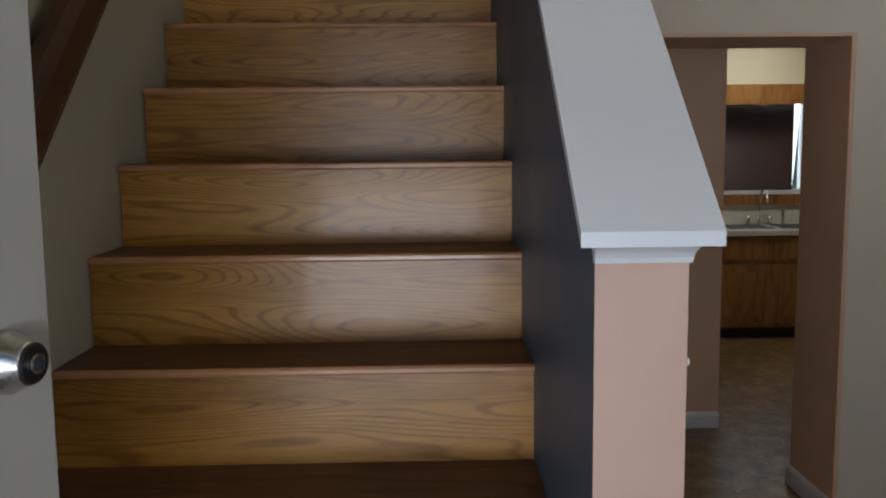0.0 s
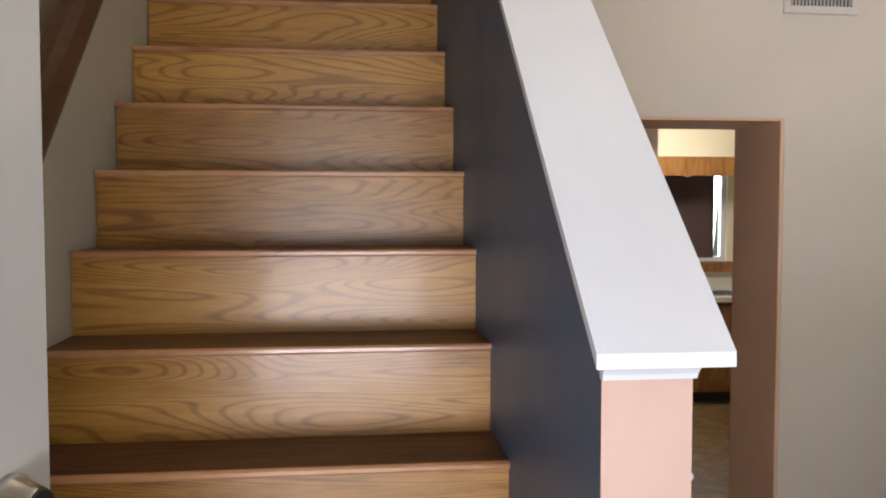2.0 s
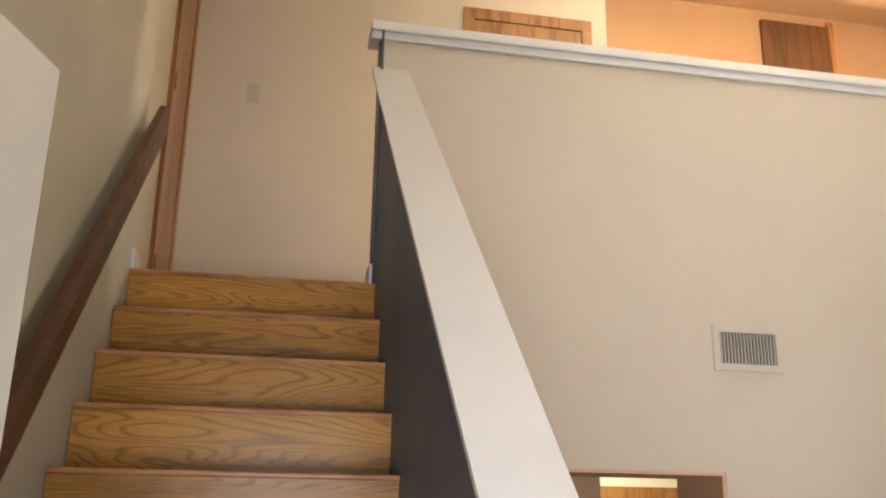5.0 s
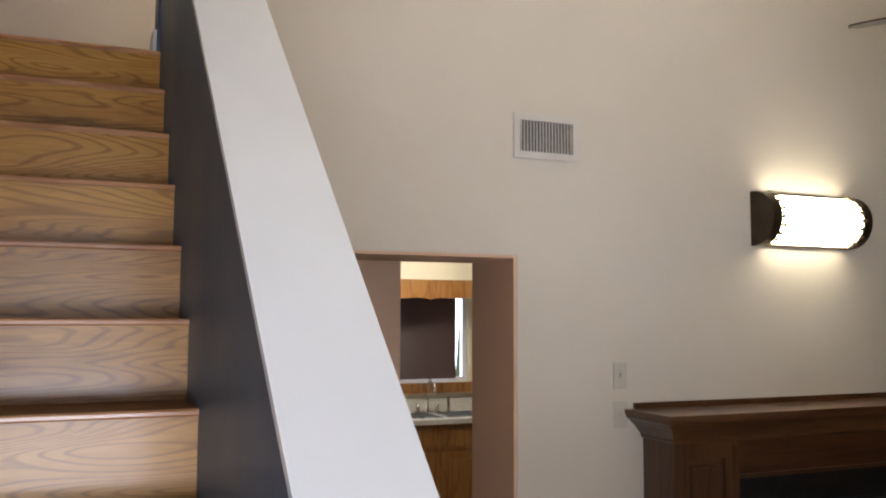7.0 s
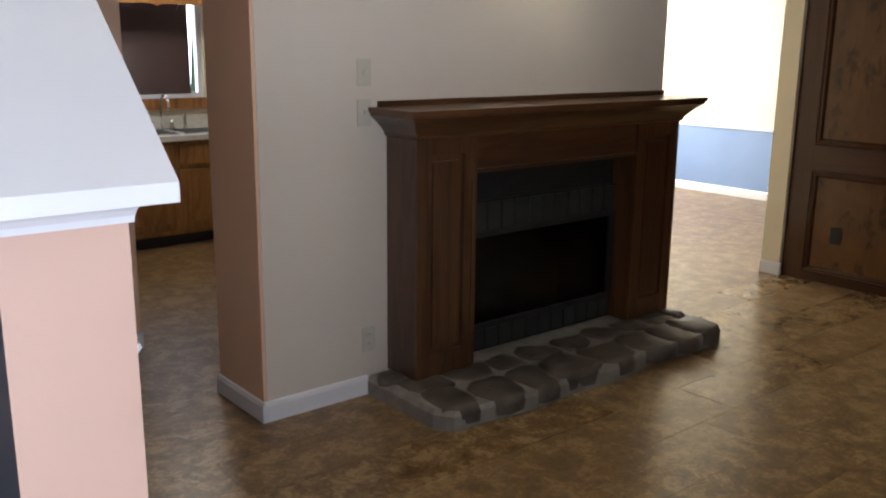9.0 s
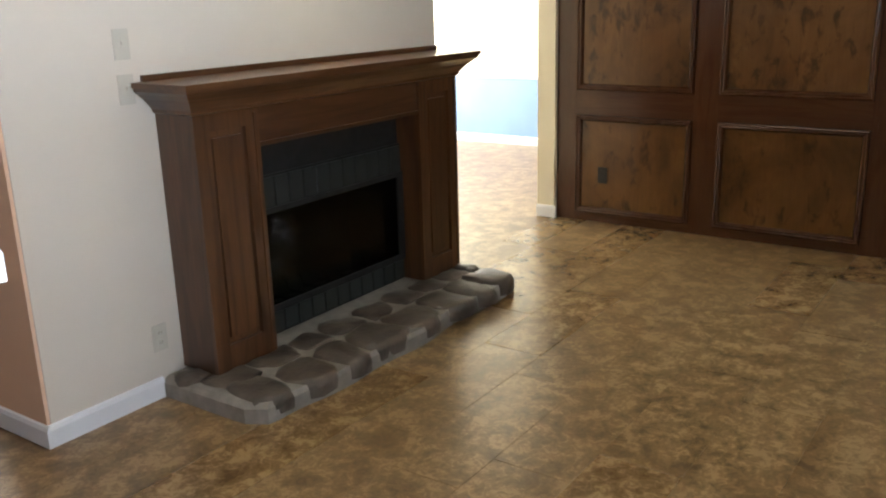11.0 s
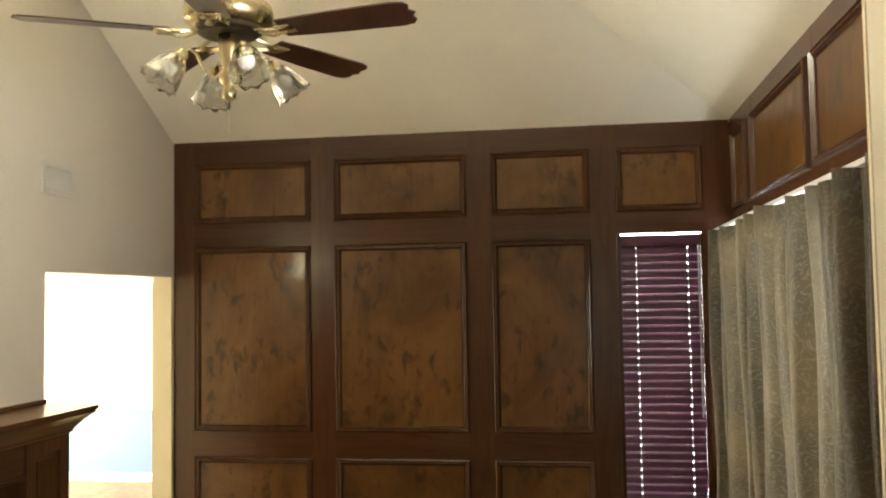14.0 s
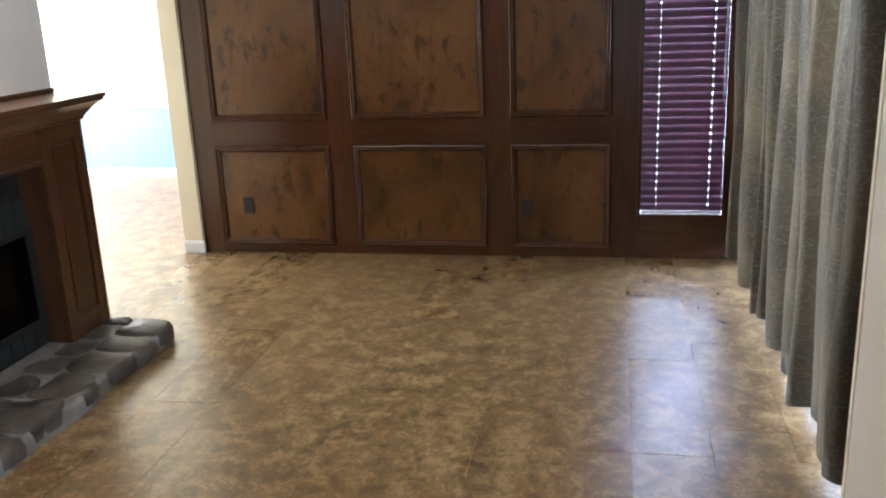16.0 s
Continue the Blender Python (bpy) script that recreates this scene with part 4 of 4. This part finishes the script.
def side_window():
    t = thing("window_1", (XP, -0.278, 0), "narrow tall window with closed plum blinds", "window", kind="structure")
    hw = 0.277
    block("window_frame", t, WALNUT, -0.025, 0.15, hw - 0.022, hw, 0.2, 2.235, 0.002)
    block("window_frame", t, WALNUT, -0.025, 0.15, -hw, -hw + 0.022, 0.2, 2.235, 0.002)
    block("window_sill", t, WALNUT_H, -0.02, 0.15, -hw + 0.022, hw - 0.022, 0.2, 0.30, 0.003)
    p = block("pane", t, PANE, 0.11, 0.114, -hw + 0.022, hw - 0.022, 0.3, 2.235, 0)
    p.visible_shadow = False
    b = thing("window_blind", (XP + 0.005, -0.278, 0.30), "closed plum purple slatted blind with pale bottom rail", "blind")
    block("head_rail", b, BLIND, 0.0, 0.045, -0.254, 0.254, 1.855, 1.922, 0.003)
    block("bottom_rail", b, WHITE, 0.0, 0.04, -0.25, 0.25, 0.004, 0.022, 0.003, "white bottom rail")
    n = 36
    bm = bmesh.new()
    for ya, yb in ((-0.2545, -0.1713), (-0.1687, 0.1537), (0.1563, 0.2545)):
        box(bm, 0.000, 0.014, ya, yb, -0.0014, 0.0014)
    box(bm, -0.030, 0.000, -0.2545, 0.2545, -0.0014, 0.0014)
    box(bm, 0.014, 0.030, -0.2545, 0.2545, -0.0014, 0.0014)
    for q in bm.verts:
        q.co.z += 0.008 * (1 - (q.co.x / 0.030) ** 2)
    me = finish("slat", bm, BLIND)
    for i in range(n):
        o = new("slat", me)
        o.parent = b
        o.location = (0.022, 0, 0.050 + i * 0.0508)
        o.rotation_euler = (0, radians(-65 + 1.2 * math.sin(i * 1.7)), 0)
    for y in (-0.17, 0.155):
        bm = bmesh.new()
        tube(bm, [(-0.004, y, 0.01), (-0.006, y, 0.9), (-0.004, y, 1.85)], 0.0012, 6)
        part("lift_cord", bm, WHITE, b, "pale lift cord")
    bm = bmesh.new()
    tube(bm, [(-0.012, -0.235, 0.75), (-0.012, -0.235, 1.85)], 0.004, 6)
    part("tilt_wand", bm, WHITE, b)


def curtains():
    x0, x1, zb, zt = 2.30, 5.50, 0.085, 2.215
    t = thing("curtain", (3.9, YC + 0.125, 0.0), "long taupe damask curtain hanging in deep pleats", "curtain")
    n, m = 420, 16
    ph = 0.0
    xs, ys = [], []
    for i in range(n + 1):
        u = i / n
        ph += (2 * math.pi / n) * 17 * (1 + 0.35 * math.sin(u * 23) + 0.2 * math.sin(u * 51 + 1))
        xs.append(x0 + (x1 - x0) * u)
        ys.append(ph)
    bm = bmesh.new()
    rows = []
    for j in range(m + 1):
        v = j / m
        z = zb + (zt - zb) * v
        row = []
        for i in range(n + 1):
            amp = (0.105 - 0.035 * v) * (0.68 + 0.32 * math.sin(ys[i] * 0.37 + 1))
            s = math.sin(ys[i] / 2 + 0.2 * math.sin(v * 2.2 + ys[i] * 0.2))
            y = amp * (2 * abs(s) ** 0.62 - 1) + 0.008 * math.sin(v * 9 + ys[i] * 0.8) - 0.045 * (1 - v)
            x = xs[i] + 0.012 * math.sin(2 * ys[i]) * (1 - v)
            row.append(bm.verts.new((x - 3.9, y, z + (0.012 * math.sin(ys[i] * 0.5) if j in (0, m) else 0))))
        rows.append(row)
    for a, b in zip(rows, rows[1:]):
        for i in range(n):
            bm.faces.new((a[i], a[i + 1], b[i + 1], b[i]))
    bmesh.ops.solidify(bm, geom=bm.faces[:], thickness=0.002)
    part("drape", bm, FABRIC, t, smooth=True)
    block("track", t, WHITE, x0 - 3.9, x1 - 3.9, -0.02, 0.012, 2.222, 2.240, 0.003, "white curtain track")
    p = thing("door_patio", (4.05, YC - 0.08, 0.0), "sliding patio door behind the curtain", "patio door", kind="structure")
    for a, b in ((-1.35, -1.28), (-0.035, 0.035), (1.28, 1.35)):
        block("door_frame", p, WHITE, a, b, -0.03, 0.03, 0.0, 2.235, 0.003)
    for a, b in ((-1.28, -0.035), (0.035, 1.28)):
        block("door_frame", p, WHITE, a, b, -0.03, 0.03, 0.0, 0.06, 0.003)
        block("door_frame", p, WHITE, a, b, -0.03, 0.03, 2.19, 2.235, 0.003)
        g = block("pane", p, PANE, a, b, -0.003, 0.003, 0.06, 2.19, 0)
        g.visible_shadow = False


def ceiling_fan():
    cx, cy, zb = 2.6, 1.44, 2.725
    t = thing("ceiling_fan", (cx, cy, zb), "five-bladed brass ceiling fan with four fluted glass lamps", "ceiling fan")
    top = PT + SL * min(XP - cx, cy - YC) - zb
    bm = bmesh.new()
    lathe(bm, [(0.011, 0.17), (0.011, top)], 16)
    part("downrod", bm, BRASS, t)
    bm = bmesh.new()
    lathe(bm, [(0.03, top - 0.07), (0.065, top - 0.03), (0.07, top + 0.03)], 24)
    part("canopy", bm, BRASS, t, "", True)
    bm = bmesh.new()
    lathe(bm, [(0.03, 0.055), (0.125, 0.06), (0.150, 0.075), (0.155, 0.10), (0.150, 0.13), (0.125, 0.15), (0.05, 0.165), (0.02, 0.185)], 40)
    part("motor_housing", bm, BRASS, t, "antique brass motor housing", True)
    bm = bmesh.new()
    lathe(bm, [(0.10, 0.03), (0.115, 0.04), (0.115, 0.056), (0.03, 0.058)], 32)
    part("flywheel", bm, BRONZE, t)
    for k in range(5):
        a = radians(-99 + 72 * k)
        R = Matrix.Rotation(a, 4, "Z")
        bm = bmesh.new()
        tilt = R @ Matrix.Translation((0, 0, 0.035)) @ Matrix.Rotation(radians(-11), 4, "X")
        out = [(0.20, -0.055), (0.40, -0.068), (0.62, -0.075), (0.66, -0.066), (0.675, -0.045), (0.668, -0.02), (0.685, 0.0), (0.668, 0.02), (0.675, 0.045), (0.66, 0.066), (0.62, 0.075), (0.40, 0.068), (0.20, 0.055)]
        extrude_profile(bm, out, "z", -0.003, 0.003)
        bmesh.ops.transform(bm, matrix=tilt, verts=bm.verts)
        blade = part("blade", bm, BLADE, t, "dark mahogany blade")
        bm = bmesh.new()
        for s in (-1, 1):
            tube(bm, [(0.09, 0.012 * s, 0.045), (0.13, 0.03 * s, 0.03), (0.16, 0.034 * s, 0.022), (0.19, 0.018 * s, 0.026), (0.235, 0.028 * s, 0.03)], 0.007, 8)
        box(bm, 0.19, 0.25, -0.04, 0.04, 0.026, 0.031)
        bmesh.ops.transform(bm, matrix=R, verts=bm.verts)
        part("blade_arm", bm, BRASS, blade, "scrolled brass blade arm")
    bm = bmesh.new()
    lathe(bm, [(0.012, -0.20), (0.022, -0.19), (0.028, -0.165), (0.014, -0.15), (0.03, -0.135), (0.036, -0.11), (0.02, -0.09), (0.026, -0.05), (0.034, -0.03), (0.04, 0.03)], 24)
    part("light_stem", bm, BRASS, t, "", True)
    bm = bmesh.new()
    tube(bm, [(0, 0, -0.2), (0, 0, -0.31)], 0.0016, 6)
    part("pull_chain", bm, BRASS, t)
    bm = bmesh.new()
    lathe(bm, [(0.001, -0.235), (0.006, -0.215), (0.004, -0.2)], 10)
    part("finial", bm, BRONZE, t)
    for k in range(4):
        a = radians(38 + 90 * k)
        R = Matrix.Rotation(a, 4, "Z")
        bm = bmesh.new()
        tube(bm, [R @ Vector(p) for p in ((0.02, 0, -0.10), (0.05, 0, -0.125), (0.085, 0, -0.10), (0.11, 0, -0.05), (0.135, 0, -0.035), (0.155, 0, -0.05))], 0.006, 8)
        arm = part("lamp_arm", bm, BRASS, t)
        M = R @ Matrix.Translation((0.155, 0, -0.05)) @ Matrix.Rotation(radians(142), 4, "Y")
        bm = bmesh.new()
        lathe(bm, [(0.010, -0.01), (0.022, 0.0), (0.024, 0.02), (0.02, 0.03)], 20, M)
        part("socket_cup", bm, BRASS, arm)
        # fluted bell shade, thin glass
        bm = bmesh.new()
        st = 40
        prof = [(0.022, 0.02), (0.036, 0.035), (0.048, 0.06), (0.056, 0.09), (0.064, 0.125), (0.070, 0.135)]
        rings = []
        for r0, z in prof:
            rings.append([bm.verts.new(M @ Vector((r0 * (1 + 0.05 * math.cos(10 * q)) * math.cos(q), r0 * (1 + 0.05 * math.cos(10 * q)) * math.sin(q), z + (0.005 * math.cos(10 * q) if z > 0.13 else 0)))) for q in (2 * math.pi * i / st for i in range(st))])
        for p, q in zip(rings, rings[1:]):
            for i in range(st):
                j = (i + 1) % st
                bm.faces.new((p[i], p[j], q[j], q[i]))
        bmesh.ops.solidify(bm, geom=bm.faces[:], thickness=0.0025)
        s = part("shade", bm, SHADEGLASS, arm, "clear fluted glass shade", True)
        bm = bmesh.new()
        bmesh.ops.create_uvsphere(bm, u_segments=16, v_segments=10, radius=0.029, matrix=M @ Matrix.Translation((0, 0, 0.075)))
        part("bulb", bm, OPAL, arm, "white frosted bulb", True)


def kitchen():
    yf = 6.45
    def unit(x0, x1, doors):
        t = thing("base_cabinet", ((x0 + x1) / 2, yf, 0), "honey oak kitchen base cabinet with drawer and doors", "cabinet", "kitchen base cabinets")
        h = (x1 - x0) / 2
        block("body", t, CABINET, -h, h, 0.02, 0.58, 0.09, 0.83, 0.002)
        block("toe_kick", t, DARK, -h, h, 0.07, 0.58, 0.0, 0.09, 0)
        w = 2 * h / doors
        for i in range(doors):
            a, b = -h + i * w + 0.025, -h + (i + 1) * w - 0.025
            d = block("door", t, CABINET, a, b, 0.0, 0.02, 0.13, 0.60, 0.005)
            block("raised_panel", d, CABINET, a + 0.06, b - 0.06, -0.006, 0.002, 0.19, 0.54, 0.006)
            block("handle", d, BRONZE, b - 0.035 if i == 0 else a + 0.02, b - 0.02 if i == 0 else a + 0.035, -0.02, 0.0, 0.42, 0.53, 0.004, "dark bronze pull")
            block("drawer", t, CABINET, a, b, 0.0, 0.02, 0.645, 0.80, 0.005)
    for x0, x1 in ((0.7, 1.62), (1.62, 2.535), (2.535, 3.45)):
        unit(x0, x1, 2)
    t = thing("kitchen_counter", (2.2, yf, 0.83), "pale speckled laminate worktop with backsplash", "countertop")
    block("worktop", t, LAMINATE, -1.5, 1.3, -0.02, 0.598, 0.0, 0.04, 0.006)
    block("backsplash", t, LAMINATE, -1.5, 1.3, 0.575, 0.598, 0.04, 0.15, 0.004)
    s = thing("kitchen_sink", (2.62, 6.72, 0.87), "double steel sink set into the worktop", "sink")
    bm = bmesh.new()
    for a in (-0.40, 0.02):
        box(bm, a, a + 0.38, -0.2, 0.2, 0.001, 0.008)
    soften(bm, 0.004)
    part("rim", bm, SINKSTEEL, s)
    # flat dark plates on the rim replace the shade of hollow bowls
    for a in (-0.38, 0.04):
        block("basin_shade", s, DARK, a, a + 0.34, -0.18, 0.16, 0.008, 0.010, 0)
    f = thing("kitchen_faucet", (2.62, 6.93, 0.87), "chrome gooseneck kitchen faucet with sprayer", "faucet")
    bm = bmesh.new()
    tube(bm, [(0, 0, 0.0), (0, 0, 0.2)] + [(0, -0.085 + 0.085 * math.cos(a), 0.2 + 0.085 * math.sin(a)) for a in (0.4, 0.8, 1.2, 1.6, 2.0, 2.4, 2.8)] + [(0, -0.17, 0.17)], 0.011, 10)
    part("spout", bm, STEEL, f, "", True)
    block("base_plate", f, STEEL, -0.11, 0.11, -0.025, 0.025, 0.001, 0.014, 0.005)
    for x in (-0.09, 0.09):
        bm = bmesh.new()
        lathe(bm, [(0.018, 0.012), (0.014, 0.05), (0.02, 0.065), (0.012, 0.08)], 16, Matrix.Translation((x, 0, 0)))
        part("tap", bm, STEEL, f)
    bm = bmesh.new()
    lathe(bm, [(0.016, 0.001), (0.012, 0.04), (0.016, 0.1), (0.010, 0.13)], 16, Matrix.Translation((0.2, 0, 0)))
    part("sprayer", bm, STEEL, f)
    # valance with a scalloped lower edge
    v = thing("window_valance", (2.56, 6.71, 1.83), "scalloped honey oak valance above the kitchen window", "valance")
    bm = bmesh.new()
    pts = [(-0.75, 0.19), (0.75, 0.19)]
    for i in range(61):
        x = 0.75 - 1.5 * i / 60
        c = x / 0.25
        z = 0.045 * abs(math.sin(math.pi * c * 0.5)) ** 0.7 + 0.015 * math.cos(math.pi * c)
        pts.append((x, z))
    extrude_profile(bm, pts, "y", 0.0, 0.018)
    part("board", bm, CABINET, v)
    w = thing("window_2", (2.555, 7.1, 1.12), "kitchen window with wooden sill", "window", kind="structure")
    for a, b, c, d in ((-0.505, -0.46, 0, 0.86), (0.46, 0.505, 0, 0.86), (-0.46, 0.46, 0, 0.04), (-0.46, 0.46, 0.82, 0.86)):
        block("window_frame", w, WHITE, a, b, -0.03, 0.03, c, d, 0.003)
    g = block("pane", w, PANE, -0.46, 0.46, -0.003, 0.003, 0.04, 0.82, 0)
    g.visible_shadow = False
    block("window_sill", w, CASING, -0.56, 0.56, -0.10, -0.05, -0.09, 0.0, 0.004)
    b = thing("window_blind", (2.49, 7.03, 1.13), "lowered dark brown slatted kitchen blind", "blind")
    bm = bmesh.new()
    box(bm, -0.44, 0.44, -0.012, 0.012, -0.001, 0.001)
    me = finish("slat", bm, BROWNBLIND)
    for i in range(34):
        o = new("slat", me)
        o.parent = b
        o.location = (0, 0, 0.035 + i * 0.0225)
        o.rotation_euler = (radians(66), 0, 0)
    block("bottom_rail", b, WHITE, -0.44, 0.44, -0.012, 0.012, 0.005, 0.024, 0.003, "pale bottom rail")
    block("head_rail", b, BROWNBLIND, -0.44, 0.44, -0.015, 0.015, 0.80, 0.84, 0.002)
    c = thing("ceiling_light", (2.2, 6.0, 2.46), "lit rectangular fluorescent kitchen ceiling light", "ceiling light")
    block("frame", c, WHITE, -0.63, 0.63, -0.17, 0.17, -0.03, -0.001, 0.004)
    block("diffuser", c, LITK, -0.6, 0.6, -0.15, 0.15, -0.10, -0.03, 0.015)


def loft_doors():
    t = thing("door_landing_left", (XL, 3.78, LAND - 0.02), "golden oak door and casing beside the landing", "door", kind="structure")
    block("casing", t, CASING, 0.001, 0.022, -0.345, -0.30, 0, 2.12, 0.004)
    block("casing", t, CASING, 0.001, 0.022, 0.24, 0.318, 0, 2.12, 0.004)
    block("head_casing", t, CASING, 0.001, 0.021, -0.30, 0.24, 2.05, 2.12, 0.004)
    block("door_leaf", t, CASING, 0.001, 0.012, -0.30, 0.24, 0.01, 2.05, 0.002)
    for z in (0.12, 1.0, 1.85):
        block("hinge", t, BRONZE, 0.012, 0.026, -0.306, -0.292, z, z + 0.09, 0.001)
    q = thing("door_loft_bedroom", (0.97, 4.1, LAND), "oak framed bedroom door on the landing", "door", kind="structure")
    for a, b in ((-0.39, -0.33), (0.33, 0.39)):
        block("casing", q, CASING, a, b, -0.018, -0.001, 0, 1.91, 0.004)
    block("head_casing", q, CASING, -0.39, 0.39, -0.018, -0.001, 1.91, 1.98, 0.004)
    block("door_leaf", q, CASING, -0.325, 0.325, -0.010, -0.001, 0.01, 1.905, 0.002)
    q = thing("door_loft_closet", (3.34, 5.0, LAND), "dark brown door at the end of the loft", "door", kind="structure")
    block("door_leaf", q, MANTEL, -0.28, 0.28, -0.03, -0.001, 0.01, 2.75, 0.003)
    block("casing", q, CASING, 0.28, 0.33, -0.02, -0.001, 0, 2.8, 0.003)


def outside():
    bm = bmesh.new()
    box(bm, -400, 400, -400, 400, -0.6, -0.16)
    structure("ground", bm, GRASS, "lawn around the house", "ground")
    bm = bmesh.new()
    box(bm, -1.6, 1.6, -2.6, -0.54, -0.16, FOYER - 0.03)
    structure("pavement_porch", bm, CONCRETE, "concrete porch slab outside the front door", "porch")
    t = thing("door_frame_front", (-0.39, -0.47, FOYER - 0.03), "white front door frame", "door frame", kind="structure")
    block("jamb", t, WHITE, -0.5, -0.475, -0.07, 0.07, 0.0, 2.09, 0.003)
    block("jamb", t, WHITE, 0.465, 0.49, -0.07, 0.07, 0.0, 2.09, 0.003)
    block("head", t, WHITE, -0.475, 0.465, -0.07, 0.07, 2.06, 2.09, 0.003)
    block("threshold", t, STEEL, -0.475, 0.465, -0.07, 0.06, 0.0, 0.035, 0.004)


# unseen window added only as the setting for the front fill lamp
def added_window():
    t = thing("window_added", (1.05, YF - 0.1, 1.05), "unseen white framed window added around the front fill lamp", "window", kind="structure")
    for a, b, c, d in ((-0.55, -0.50, 0, 1.5), (0.50, 0.55, 0, 1.5), (-0.50, 0.50, 0, 0.05), (-0.50, 0.50, 1.45, 1.5), (-0.50, 0.50, 0.73, 0.77)):
        block("window_frame", t, WHITE, a, b, -0.035, 0.0, c, d, 0.003)
    for c, d in ((0.05, 0.73), (0.77, 1.45)):
        g = block("pane", t, PANE, -0.50, 0.50, -0.020, -0.016, c, d, 0)
        g.visible_shadow = False


added_window()
walls()
stairs()
half_wall()
panels()
side_window()
outside()
fireplace()
hearth()
curtains()
front_door()
handrail()
ceiling_fan()
wall_lamp()
kitchen()
loft_doors()
outlet((1.978, WY, 1.457), "y", "ivory light switch on the beige wall", switch=True)
outlet((1.978, WY, 1.287), "y", "ivory switch plate below another switch", switch=True)
outlet((1.990, WY, 0.262), "y", "ivory duplex outlet low on the wall")
outlet((XP, 2.693, 0.345), "x", "dark brown outlet in the lower panel", dark=True)
outlet((XP, 0.707, 0.344), "x", "dark brown outlet in the lower panel", dark=True)
outlet((-0.582, 4.1, 3.955), "y", "ivory light switch on the landing wall", switch=True)
vent((1.611, WY, 2.49), 0.32, 0.195, 17, "white metal air vent with dark vertical slots")
vent((4.15, WY, 2.515), 0.30, 0.17, 16, "pale metal air vent high above the opening")
